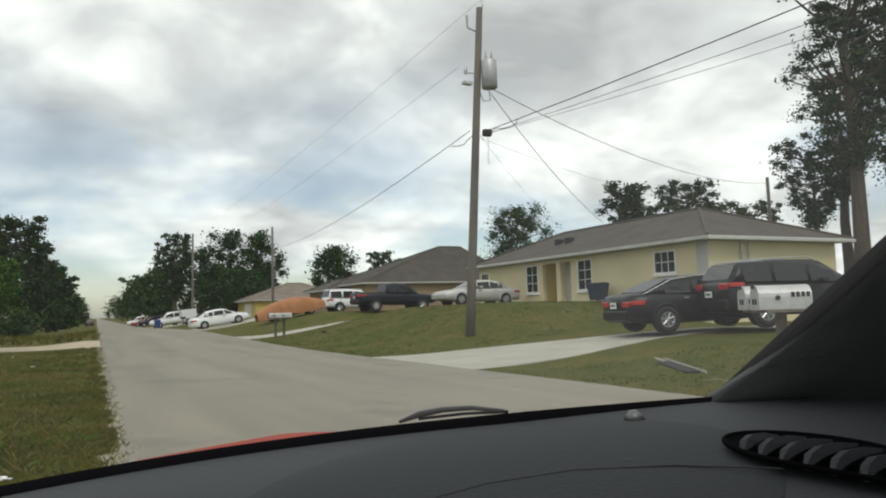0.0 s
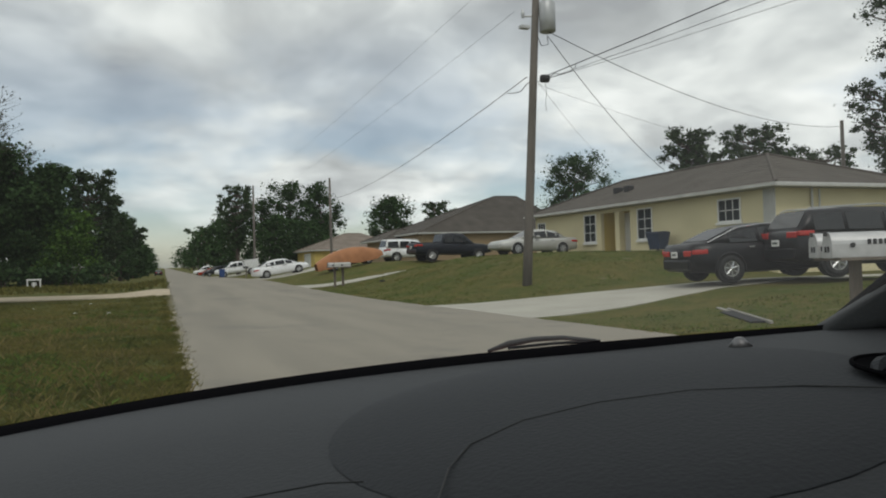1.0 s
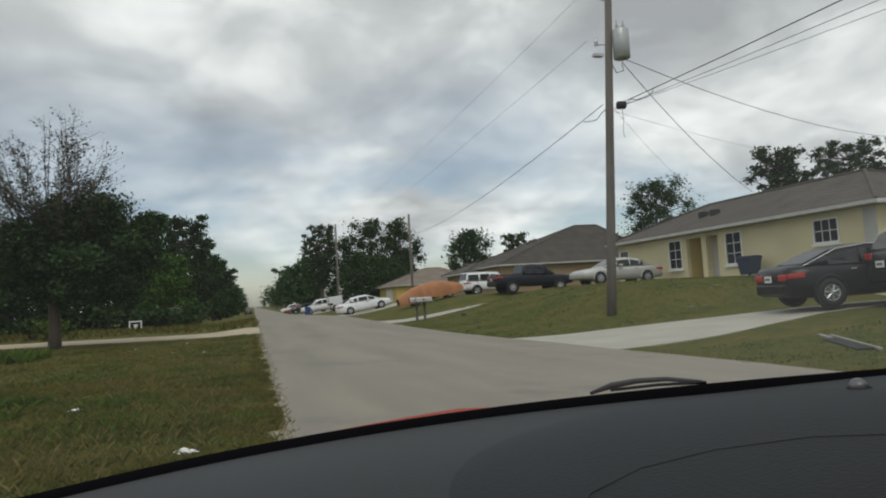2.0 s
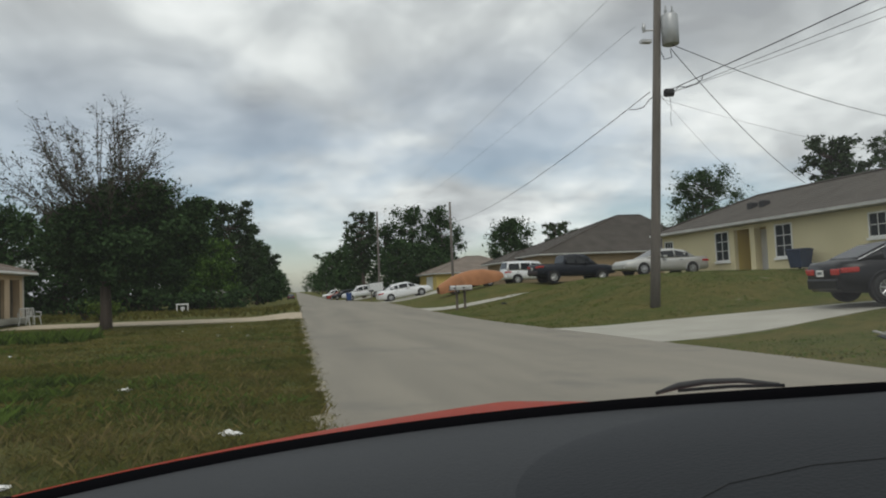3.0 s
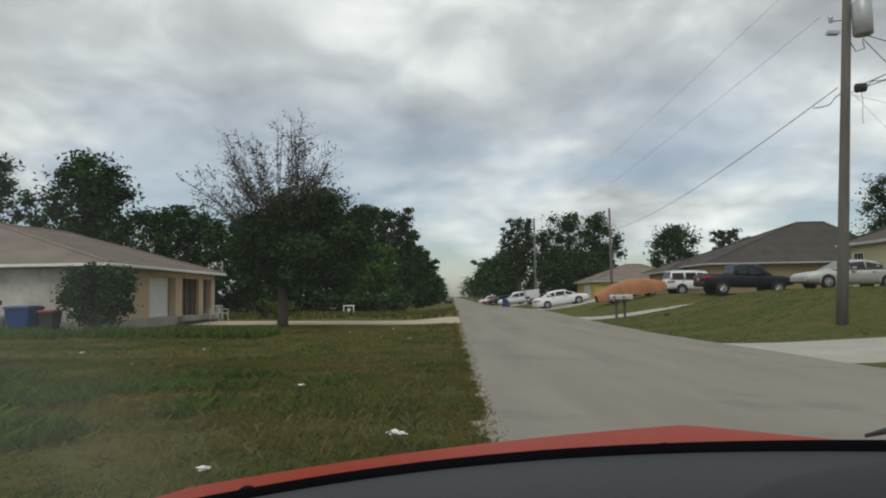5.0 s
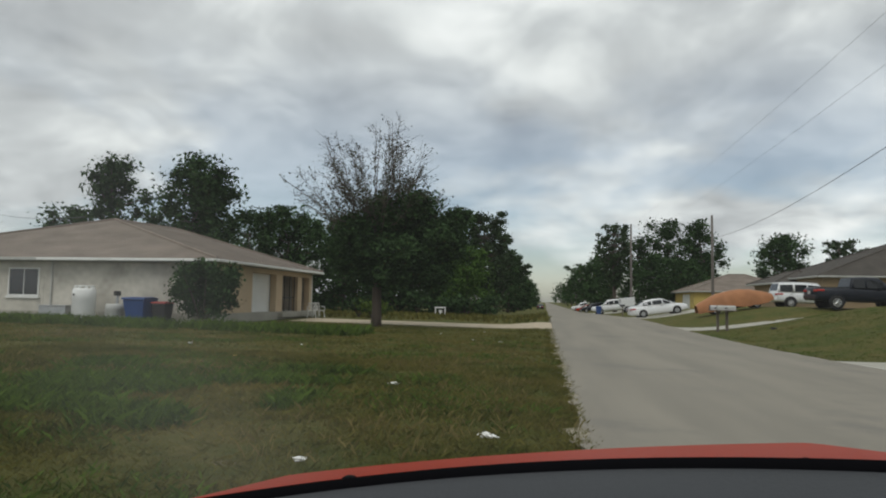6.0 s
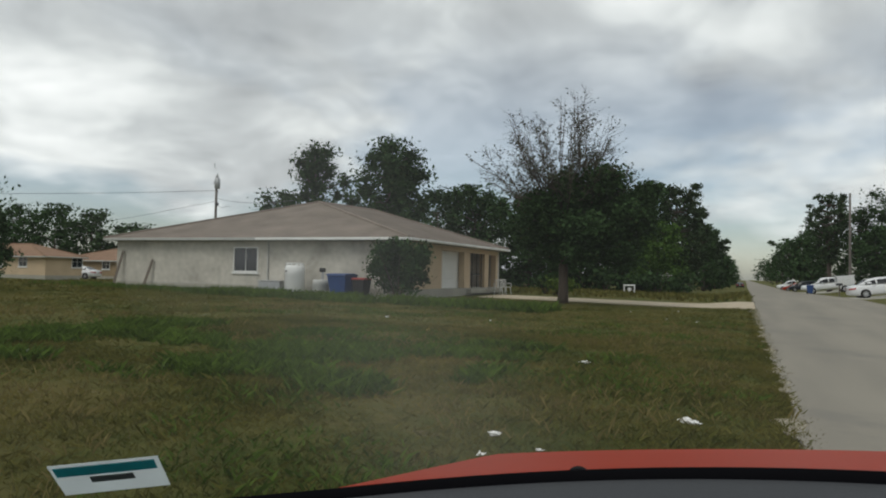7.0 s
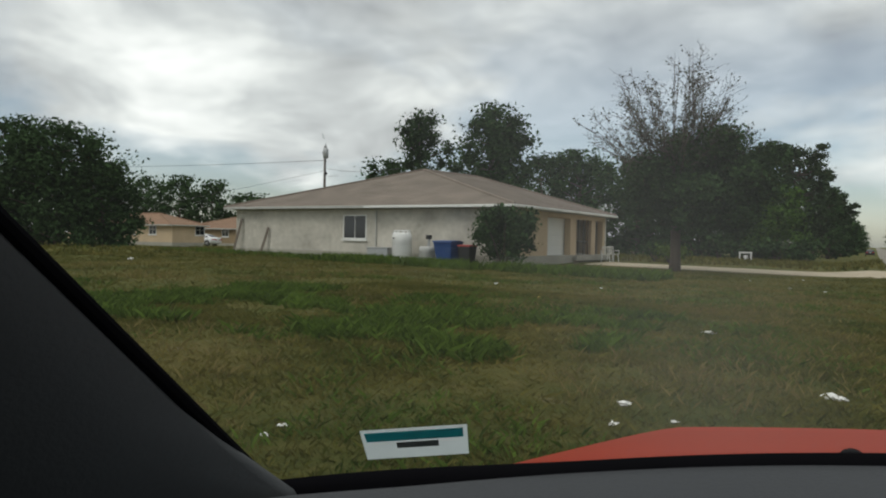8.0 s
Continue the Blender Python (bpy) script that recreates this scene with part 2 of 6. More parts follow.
M = dict(
    ground=ground_mat(), road=road_mat(),
    concrete=mat("pale_concrete", (0.36, 0.345, 0.295), 0.85, var=0.16, scale=0.8, fine_scale=30, bump=0.2),
    concrete_d=mat("old_grey_concrete", (0.24, 0.23, 0.20), 0.9, var=0.3, scale=3, fine_scale=30, bump=0.4),
    metal_d=mat("shaded_alloy", (0.16, 0.16, 0.165), 0.4, 0.7, var=0.15, scale=6),
    sand_d=mat("trodden_sand", (0.27, 0.24, 0.18), 0.95, var=0.4, scale=3, fine_scale=25, bump=0.4),
    sand=mat("sandy_drive", (0.43, 0.36, 0.26), 0.95, var=0.2, scale=0.9, fine_scale=25, bump=0.4),
    yellow=mat("yellow_stucco", (0.64, 0.57, 0.36), 0.9, var=0.1, scale=0.7, fine_scale=60, bump=0.35),
    ochre=mat("ochre_stucco", (0.56, 0.42, 0.13), 0.9, var=0.1, scale=0.7, fine_scale=60, bump=0.35),
    tan=mat("tan_stucco", (0.30, 0.22, 0.13), 0.9, var=0.12, scale=0.7, fine_scale=60, bump=0.35),
    cream=mat("stained_cream_stucco", (0.52, 0.485, 0.42), 0.9, var=0.34, scale=0.7, fine_scale=4, bump=0.3, tint=(0.66, 0.625, 0.55)),
    beige=mat("beige_stucco", (0.55, 0.42, 0.28), 0.9, var=0.14, scale=0.7, fine_scale=40, bump=0.3),
    shingle=mat("brown_shingle", (0.076, 0.066, 0.056), 0.95, var=0.3, scale=0.9, fine_scale=22, bump=0.5, rnd=0.35),
    shingle_l=mat("faded_shingle", (0.20, 0.165, 0.135), 0.95, var=0.28, scale=0.8, fine_scale=22, bump=0.5, rnd=0.35),
    shingle_o=mat("rusty_shingle", (0.22, 0.135, 0.085), 0.95, var=0.25, scale=0.8, fine_scale=22, bump=0.5, rnd=0.35),
    white=mat("white_paint", (0.74, 0.74, 0.72), 0.6, var=0.1, scale=1.5, fine_scale=30),
    offwhite=mat("grimy_white", (0.46, 0.46, 0.44), 0.65, var=0.2, scale=2.5, fine_scale=30),
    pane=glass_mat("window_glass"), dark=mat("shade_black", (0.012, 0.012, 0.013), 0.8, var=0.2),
    screen=mat("insect_screen", (0.03, 0.032, 0.034), 0.7, var=0.2),
    wood=mat("weathered_wood", (0.15, 0.125, 0.10), 0.9, var=0.3, scale=6, fine_scale=70, bump=0.5, streak=True),
    pole=mat("utility_pole_wood", (0.135, 0.12, 0.105), 0.9, var=0.3, scale=5, fine_scale=50, bump=0.6, streak=True),
    metal=mat("grey_metal", (0.42, 0.43, 0.44), 0.45, 0.4, var=0.15, scale=4),
    galv=mat("galvanised", (0.5, 0.5, 0.5), 0.5, 0.6, var=0.2, scale=6),
    wire=mat("cable_black", (0.03, 0.03, 0.032), 0.6, var=0.1),
    bark=mat("bark", (0.075, 0.058, 0.045), 0.95, var=0.35, scale=5, fine_scale=30, bump=0.9, streak=True),
    leaf=mat("leaf_dark", (0.038, 0.070, 0.026), 0.95, var=0.4, scale=1.2, fine_scale=12, island=0.35, spec=0.05),
    leaf_b=mat("leaf_bright", (0.062, 0.115, 0.024), 0.95, var=0.35, scale=1.2, fine_scale=12, island=0.35, spec=0.05),
    needle=mat("pine_needle", (0.046, 0.072, 0.034), 0.95, var=0.4, scale=1.2, fine_scale=12, island=0.35, spec=0.05),
    sparse=mat("thin_leaf", (0.055, 0.062, 0.038), 0.8, var=0.4, scale=1.2, fine_scale=12, island=0.5, spec=0.2),
    blade=mat("grass_blade", (0.074, 0.106, 0.014), 0.95, var=0.45, scale=0.45, fine_scale=1.6, island=0.14, tint=(0.180, 0.150, 0.042), spec=0.15),
    weed=mat("weed_leaf", (0.070, 0.112, 0.016), 0.9, var=0.4, scale=0.8, fine_scale=5, island=0.3, spec=0.2),
    straw=mat("dry_straw", (0.17, 0.14, 0.055), 0.95, var=0.3, scale=0.6, fine_scale=3, island=0.3, spec=0.05),
    rubber=mat("tyre_rubber", (0.018, 0.018, 0.019), 0.85, var=0.25),
    rim=mat("alloy_rim", (0.55, 0.56, 0.57), 0.3, 0.85, var=0.1),
    chrome=mat("chrome", (0.7, 0.7, 0.7), 0.12, 1.0, var=0.05),
    glass=mat("tinted_car_glass", (0.012, 0.014, 0.016), 0.08, var=0.1, spec=0.45),
    red_l=mat("red_lens", (0.42, 0.02, 0.015), 0.25, var=0.2, spec=0.7),
    clear_l=mat("clear_lens", (0.55, 0.56, 0.58), 0.2, 0.3, var=0.1),
    black_p=mat("black_car_paint", (0.006, 0.006, 0.008), 0.35, var=0.2, coat=0.12, spec=0.25),
    navy_p=mat("dark_blue_car_paint", (0.008, 0.011, 0.018), 0.4, var=0.2, coat=0.1, spec=0.25),
    white_p=mat("white_car_paint", (0.72, 0.73, 0.74), 0.35, var=0.04, coat=0.6),
    silver_p=mat("dull_silver_car_paint", (0.46, 0.46, 0.44), 0.4, 0.3, var=0.1, coat=0.3),
    trim=mat("black_plastic", (0.02, 0.02, 0.021), 0.6, var=0.2),
    tarp=mat("orange_car_cover", (0.36, 0.155, 0.065), 0.75, var=0.22, scale=1.6, fine_scale=14, bump=0.3),
    blue=mat("blue_plastic", (0.015, 0.055, 0.19), 0.5, var=0.2),
    bluedark=mat("navy_plastic", (0.02, 0.035, 0.075), 0.5, var=0.2),
    redp=mat("red_plastic", (0.30, 0.03, 0.025), 0.5, var=0.2),
    dash=mat("grey_dash_vinyl", (0.042, 0.045, 0.050), 0.7, spec=0.25, var=0.08, scale=3, fine_scale=260, bump=0.12),
    # dash vinyl with shade put into its colour, for pad and slats
    dash_d=mat("shaded_dash_vinyl", (0.031, 0.034, 0.039), 0.72, spec=0.22, var=0.08, scale=3, fine_scale=260, bump=0.12),
    frit=mat("black_frit", (0.004, 0.004, 0.005), 0.9, var=0.1, spec=0.03),
    trim_in=mat("dark_grey_cabin_trim", (0.052, 0.056, 0.060), 0.75, var=0.1, scale=3, fine_scale=200, bump=0.1),
    cloth=mat("headliner_cloth", (0.12, 0.12, 0.12), 0.95, var=0.1),
    hood=mat("red_car_paint", (0.30, 0.026, 0.006), 0.5, var=0.08, scale=2, coat=0.02, spec=0.08),
    litter=mat("white_litter", (0.75, 0.74, 0.72), 0.7, var=0.1),
    litter_y=mat("yellow_litter", (0.6, 0.42, 0.1), 0.7, var=0.1),
    teal=mat("teal_print", (0.10, 0.46, 0.49), 0.5, var=0.05),
    sticker=mat("sticker_paper", (0.80, 0.84, 0.84), 0.6, var=0.06),
    ink=mat("grey_print", (0.12, 0.14, 0.13), 0.6, var=0.05),
    inkblack=mat("black_print", (0.02, 0.02, 0.022), 0.6, var=0.05),
)

# ---------------------------------------------------------------- mesh helpers


def mesh_ob(name, bm, material, parent=None, smooth=False, bevel=0.0):
    me = bpy.data.meshes.new(name)
    if smooth:
        for f in bm.faces:
            f.smooth = True
    bm.to_mesh(me)
    bm.free()
    for mm in (material if isinstance(material, (list, tuple)) else (material,)):
        me.materials.append(mm)
    ob = new(name, me)
    if parent:
        ob.parent = parent
    if bevel:
        md = ob.modifiers.new("bevel", "BEVEL")
        md.width, md.segments, md.limit_method, md.angle_limit = bevel, 2, "ANGLE", radians(35)
    return ob


def part(name, bm, material, parent, label="", smooth=False, bevel=0.0):
    ob = mesh_ob(name, bm, material, parent, smooth, bevel)
    if label:
        ob["label"] = label
    return ob


def thing(name, label, category, m=None, group="", kind=""):
    ob = new(name)
    ob.empty_display_size = 0.2
    if m is not None:
        ob.matrix_world = m
    return tagged(ob, label, category, group, kind)


def box(x0, x1, y0, y1, z0, z1, bm=None):
    bm = bm or bmesh.new()
    v = [bm.verts.new((x, y, z)) for z in (z0, z1) for y in (y0, y1) for x in (x0, x1)]
    for f in ((0, 2, 3, 1), (4, 5, 7, 6), (0, 1, 5, 4), (2, 6, 7, 3), (0, 4, 6, 2), (1, 3, 7, 5)):
        bm.faces.new([v[i] for i in f])
    return bm


def tube(points, radii, n=8, bm=None, cap=True):
    """A round bar along points."""
    bm = bm or bmesh.new()
    pts = [Vector(p) for p in points]
    if isinstance(radii, (int, float)):
        radii = [radii] * len(pts)
    rings, side = [], None
    for i, p in enumerate(pts):
        d = (pts[min(i + 1, len(pts) - 1)] - pts[max(i - 1, 0)]).normalized()
        if side is None or abs(side.dot(d)) > 0.95:
            side = d.orthogonal().normalized()
        side = (side - d * side.dot(d)).normalized()
        other = d.cross(side)
        rings.append([bm.verts.new(p + (side * math.cos(a) + other * math.sin(a)) * radii[i]) for a in (k * 2 * math.pi / n for k in range(n))])
    for a, b in zip(rings, rings[1:]):
        for k in range(n):
            bm.faces.new((a[k], a[(k + 1) % n], b[(k + 1) % n], b[k]))
    if cap:
        bm.faces.new(rings[0][::-1])
        bm.faces.new(rings[-1])
    return bm


def prism(outline, axis, a, b, bm=None):
    """A flat outline drawn out along an axis from a to b."""
    bm = bm or bmesh.new()

    def at(p, q):
        return {"x": (q, p[0], p[1]), "y": (p[0], q, p[1]), "z": (p[0], p[1], q)}[axis]
    lo = [bm.verts.new(at(p, a)) for p in outline]
    hi = [bm.verts.new(at(p, b)) for p in outline]
    n = len(outline)
    bm.faces.new(lo)
    bm.faces.new(hi[::-1])
    for i in range(n):
        bm.faces.new((lo[i], hi[i], hi[(i + 1) % n], lo[(i + 1) % n]))
    bmesh.ops.recalc_face_normals(bm, faces=bm.faces)
    return bm


def from_arrays(name, verts, faces, material, parent=None):
    me = bpy.data.meshes.new(name)
    me.from_pydata(verts, [], faces)
    me.materials.append(material)
    ob = new(name, me)
    if parent:
        ob.parent = parent
    return ob


def quads_object(name, corners, material, parent=None):
    """Many loose four-cornered leaves in one mesh; corners: (n, 4, 3)."""
    n = len(corners)
    me = bpy.data.meshes.new(name)
    me.vertices.add(n * 4)
    me.vertices.foreach_set("co", corners.reshape(-1).astype(np.float32))
    me.loops.add(n * 4)
    me.loops.foreach_set("vertex_index", np.arange(n * 4, dtype=np.int32))
    me.polygons.add(n)
    me.polygons.foreach_set("loop_start", np.arange(0, n * 4, 4, dtype=np.int32))
    me.update(calc_edges=True)
    me.materials.append(material)
    ob = new(name, me)
    if parent:
        ob.parent = parent
    return ob


def S(u):
    u = min(1.0, max(0.0, u))
    return u * u * (3 - 2 * u)


ROAD_L, ROAD_R = 0.42, 7.35


def fall(x, y):
    """The gentle fall of the whole land, across the street and down its length."""
    return -0.014 * max(-90.0, min(45.0, x)) - 0.0087 * max(-12.0, min(150.0, y))


def ground_z(x, y):
    """Height of the land: nearly level, the lots on one side banked up."""
    base = 0.5 * S((y - 22) / 40)
    top = 0.58 + 1.12 * S((y - 17.5) / 8)
    top -= 0.62 * S(1 - abs(y - 40.0) / 6.0)
    if y > 60:
        top -= 0.2 * S((y - 60) / 30)
    z = base
    if x > ROAD_R:
        z += (top - base) * S((x - ROAD_R) / (11.0 - 2.4 * S((y - 17.5) / 6)))
    elif x < ROAD_L:
        z += 0.05 * S((ROAD_L - x) / 1.0) - S((ROAD_L - x) / 3.0) * (0.16 * S((y - 12) / 18) + 0.26 * S((y - 40) / 24)) - 0.95 * S((-36 - x) / 20)
    return z + fall(x, y)

# ---------------------------------------------------------------- land and street


def spaced(lo, hi, fine_lo, fine_hi, step, grow=1.25):
    out = list(np.arange(fine_lo, fine_hi + 1e-6, step))
    s, v = step, fine_lo
    while v > lo:
        s *= grow
        v -= s
        out.insert(0, max(v, lo))
    s, v = step, out[-1]
    while v < hi:
        s *= grow
        v += s
        out.append(min(v, hi))
    return out


def edge_l(y):
    """The ragged verge on the side where grass creeps over the asphalt."""
    return ROAD_L + 0.13 * noise.noise((y * 0.9, 3.1, 0)) + 0.12 * noise.noise((y * 2.9, 8.3, 0)) + 0.05 * noise.noise((y * 9.0, 1.3, 0))


def edge_r(y):
    return ROAD_R + 0.10 * noise.noise((y * 0.7, 13.1, 0)) + 0.04 * noise.noise((y * 3.1, 5.3, 0))


def make_ground():
    xs = spaced(-1500, 1500, -40, 40, 0.5)
    ys = spaced(-900, 2600, -6, 70, 0.5)
    verts, faces = [], []
    for y in ys:
        for x in xs:
            z = ground_z(x, y)
            if ROAD_L - 0.1 < x < ROAD_R + 0.1:
                z -= 0.04
            elif abs(x) < 45 and -10 < y < 80:
                z += 0.035 * noise.noise((x * 0.6, y * 0.6, 0)) + 0.02 * noise.noise((x * 2.1, y * 2.1, 5))
            verts.append((x, y, z))
    n = len(xs)
    for j in range(len(ys) - 1):
        for i in range(n - 1):
            a = j * n + i
            faces.append((a, a + 1, a + n + 1, a + n))
    ob = from_arrays("ground", verts, faces, M["ground"])
    ob.data.shade_smooth()
    tagged(ob, "rough patchy green and straw coloured grass land", "ground", kind="structure")


def strip(name, rows, material, label, category, thick=0.05):
    """A paved strip: rows of (left point, right point), draped a little above the land."""
    verts, faces = [], []
    k = 7
    for a, b in rows:
        for i in range(k):
            u = i / (k - 1)
            x, y = a[0] + (b[0] - a[0]) * u, a[1] + (b[1] - a[1]) * u
            crown = 0.018 + 0.012 * (1 - (2 * u - 1) ** 2)
            verts.append((x, y, ground_z(x, y) + crown))
    n = len(verts)
    verts += [(x, y, z - thick - 0.03) for x, y, z in verts]
    for j in range(len(rows) - 1):
        for i in range(k - 1):
            q = (j * k + i, j * k + i + 1, (j + 1) * k + i + 1, (j + 1) * k + i)
            faces.append(q)
        for i in (0, k - 1):
            faces.append((j * k + i, (j + 1) * k + i, (j + 1) * k + i + n, j * k + i + n))
    for j in (0, len(rows) - 1):
        for i in range(k - 1):
            faces.append((j * k + i, j * k + i + 1, j * k + i + 1 + n, j * k + i + n))
    ob = from_arrays(name, verts, faces, material)
    bm = bmesh.new()
    bm.from_mesh(ob.data)
    bmesh.ops.recalc_face_normals(bm, faces=bm.faces)
    bm.to_mesh(ob.data)
    bm.free()
    return tagged(ob, label, category, kind="structure")


make_ground()
ry = list(np.arange(-12, 60, 0.1)) + spaced(60, 2500, 60, 61, 1.0)
strip("road", [((edge_l(y), y), (edge_r(y), y)) for y in ry], M["road"], "pale worn asphalt street with ragged grassy edges", "road")
# concrete driveways on the banked side, each with a slight flare at the street
strip("driveway_1", [((x, 13.35 + 1.6 * S((x - 8.2) / 7.5) - 0.35 * S((9 - x) / 1.6)), (x, 18.9 - 2.1 * S((x - 8.5) / 9.5) + 0.25 * S((9 - x) / 1.6))) for x in np.arange(7.28, 27, 0.4)], M["concrete"], "pale concrete driveway crossing the lawn up to the parked cars", "driveway")
strip("driveway_2", [((x, 38.2 - 0.5 * S((9 - x) / 1.6)), (x, 41.0 + 0.5 * S((9 - x) / 1.6))) for x in np.arange(7.3, 21, 0.5)], M["concrete"], "pale concrete driveway up the grassy bank", "driveway")
strip("driveway_3", [((x, 58.5), (x, 65.5)) for x in np.arange(7.3, 19, 0.5)], M["concrete"], "pale concrete driveway under the white sedan", "driveway")
strip("driveway_4", [((x, 100), (x, 118)) for x in np.arange(7.3, 17, 0.5)], M["concrete"], "wide concrete driveway far down the street", "driveway")
strip("driveway_5", [((x, 35.4 - 1.6 * S((x + 4) / 4.5) ** 2), (x, 39.6 + 2.4 * S((x + 4) / 4.5) ** 2)) for x in np.arange(-13.4, 0.6, 0.3)], M["sand"], "sandy concrete driveway to the garage, spreading at the street", "driveway")
# worn sandy fringe along the ragged edge of the asphalt
verge = strip("verge_edge", [((0.40 - 0.34 * max(0.0, 0.1 + noise.noise((y * 0.7, 3.0, 0)) + 0.7 * noise.noise((y * 2.9, 8.0, 0))) - 0.12 * S((y - 14) / 14), y), (0.50, y)) for y in np.arange(4.5, 34.0, 0.12)], M["sand_d"], "worn sandy fringe at the ragged asphalt edge", "verge", 0.01)
verge.location.z -= 0.014

# ---------------------------------------------------------------- houses


def frame_window(parent, face, p, w, h, panes=(2, 3), sill=True, curtain=False, depth=0.10):
    """A window set in a wall. face: the way it looks (-x, -y or +x); p: bottom centre on the wall's outer face."""
    m = {"-x": pose(*p, 0, 0, -90), "-y": pose(*p, 0, 0, 0), "+x": pose(*p, 0, 0, 90)}[face]
    w2 = w / 2

    def put(name, bm, material, par):
        bm.transform(m)
        return part(name, bm, material, par)
    # solid black box stands in for the unlit room behind the panes
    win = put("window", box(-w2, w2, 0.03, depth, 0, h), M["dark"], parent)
    fr = bmesh.new()
    t = 0.06
    for a in ((-w2 - t, w2 + t, -0.035, 0.03, -t, 0.0), (-w2 - t, w2 + t, -0.035, 0.03, h, h + t), (-w2 - t, -w2, -0.035, 0.03, 0, h), (w2, w2 + t, -0.035, 0.03, 0, h)):
        box(*a, bm=fr)
    put("window_frame", fr, M["white"], win)
    nx, nz = panes
    for i in range(nx):
        for j in range(nz):
            put("pane", box(-w2 + w * i / nx + 0.012, -w2 + w * (i + 1) / nx - 0.012, 0.004, 0.012, h * j / nz + 0.012, h * (j + 1) / nz - 0.012), M["pane"], win)
    gr = bmesh.new()
    for i in range(1, nx):
        x = -w2 + w * i / nx
        box(x - 0.014, x + 0.014, -0.012, 0.02, 0, h, bm=gr)
    for j in range(1, nz):
        z = h * j / nz
        box(-w2, w2, -0.012, 0.02, z - 0.014, z + 0.014, bm=gr)
    put("glazing_bar", gr, M["white"], win)
    if sill:
        put("sill", box(-w2 - 0.12, w2 + 0.12, -0.09, 0.0, -0.16, -0.065), M["white"], win)
    return win


def hip_roof(parent, x0, x1, y0, y1, z_eave, ridge, z_top, material, over=0.5, name="roof", courses=True):
    """A hipped roof in shingle courses. ridge: its two ends (xa, ya), (xb, yb)."""
    a, b = [Vector((*p, z_top)) for p in ridge]
    c = [Vector(p) for p in ((x0 - over, y0 - over, z_eave), (x1 + over, y0 - over, z_eave), (x1 + over, y1 + over, z_eave), (x0 - over, y1 + over, z_eave))]
    along_y = abs(a.y - b.y) > abs(a.x - b.x)
    if along_y:
        slopes = [(c[0], c[1], a, a), (c[1], c[2], b, a), (c[2], c[3], b, b), (c[3], c[0], a, b)]
    else:
        slopes = [(c[0], c[1], b, a), (c[1], c[2], b, b), (c[2], c[3], a, b), (c[3], c[0], a, a)]
    bm = bmesh.new()
    for p, q, r, s in slopes:
        run = ((p + q) / 2 - (r + s) / 2).length
        n = max(3, int(run / 0.28)) if courses else 3
        nrm = (q - p).cross(s - p).normalized()
        lift = (nrm if nrm.z > 0 else -nrm) * 0.010
        rows = [(p, q)]
        for i in range(n):
            for u, k in ((i / n, 2.0), ((i + 1) / n, 0.6)):
                rows.append((p.lerp(s, u) + lift * k, q.lerp(r, u) + lift * k))
        vs = [(bm.verts.new(l), bm.verts.new(g)) for l, g in rows]
        for (l0, g0), (l1, g1) in zip(vs, vs[1:]):
            bm.faces.new((l0, g0, g1, l1))
    bmesh.ops.remove_doubles(bm, verts=bm.verts, dist=0.012)
    bmesh.ops.recalc_face_normals(bm, faces=bm.faces)
    roof = part(name, bm, material, parent)
    ends = [(c[0], a), (c[1], a if along_y else b), (c[2], b), (c[3], b if along_y else a), (a, b)]
    for p, q in ends:
        if (p - q).length > 0.2:
            part("ridge_cap", tube([p + Vector((0, 0, 0.03)), q + Vector((0, 0, 0.03))], 0.07, 6), material, roof)
    fb = bmesh.new()
    t = 0.03
    X0, X1, Y0, Y1 = x0 - over, x1 + over, y0 - over, y1 + over
    box(X0 - t, X1 + t, Y0 - t, Y0, z_eave - 0.105, z_eave + 0.010, bm=fb)
    box(X0 - t, X1 + t, Y1, Y1 + t, z_eave - 0.105, z_eave + 0.010, bm=fb)
    box(X0 - t, X0, Y0, Y1, z_eave - 0.105, z_eave + 0.010, bm=fb)
    box(X1, X1 + t, Y0, Y1, z_eave - 0.105, z_eave + 0.010, bm=fb)
    part("fascia", fb, M["offwhite"], roof)
    part("soffit", box(X0, X1, Y0, Y1, z_eave - 0.12, z_eave - 0.08), M["offwhite"], roof)
    return roof


def wall_with_openings(parent, face, line, lo, hi, z0, z1, openings, material, thick=0.2, name="wall"):
    """A wall in one plane with rectangular holes. face -x/+x: at x = line, from y lo to hi; -y/+y: at y = line. openings: (a, b, za, zb)."""
    cuts = sorted({lo, hi, *[v for o in openings for v in o[:2]]})
    zs = sorted({z0, z1, *[v for o in openings for v in o[2:]]})
    s = 1 if face[0] == "-" else -1
    bm = bmesh.new()
    for a, b in zip(cuts, cuts[1:]):
        for c, d in zip(zs, zs[1:]):
            mx, mz = (a + b) / 2, (c + d) / 2
            if any(o[0] < mx < o[1] and o[2] < mz < o[3] for o in openings):
                continue
            l0, l1 = sorted((line, line + s * thick))
            if face[1] == "x":
                box(l0, l1, a, b, c, d, bm=bm)
            else:
                box(a, b, l0, l1, c, d, bm=bm)
    bmesh.ops.remove_doubles(bm, verts=bm.verts, dist=0.0005)
    seen = {}
    for f in bm.faces:
        seen.setdefault(tuple(round(q, 3) for q in f.calc_center_median()), []).append(f)
    bmesh.ops.delete(bm, geom=[f for g in seen.values() if len(g) > 1 for f in g], context="FACES_ONLY")
    return part(name, bm, material, parent)


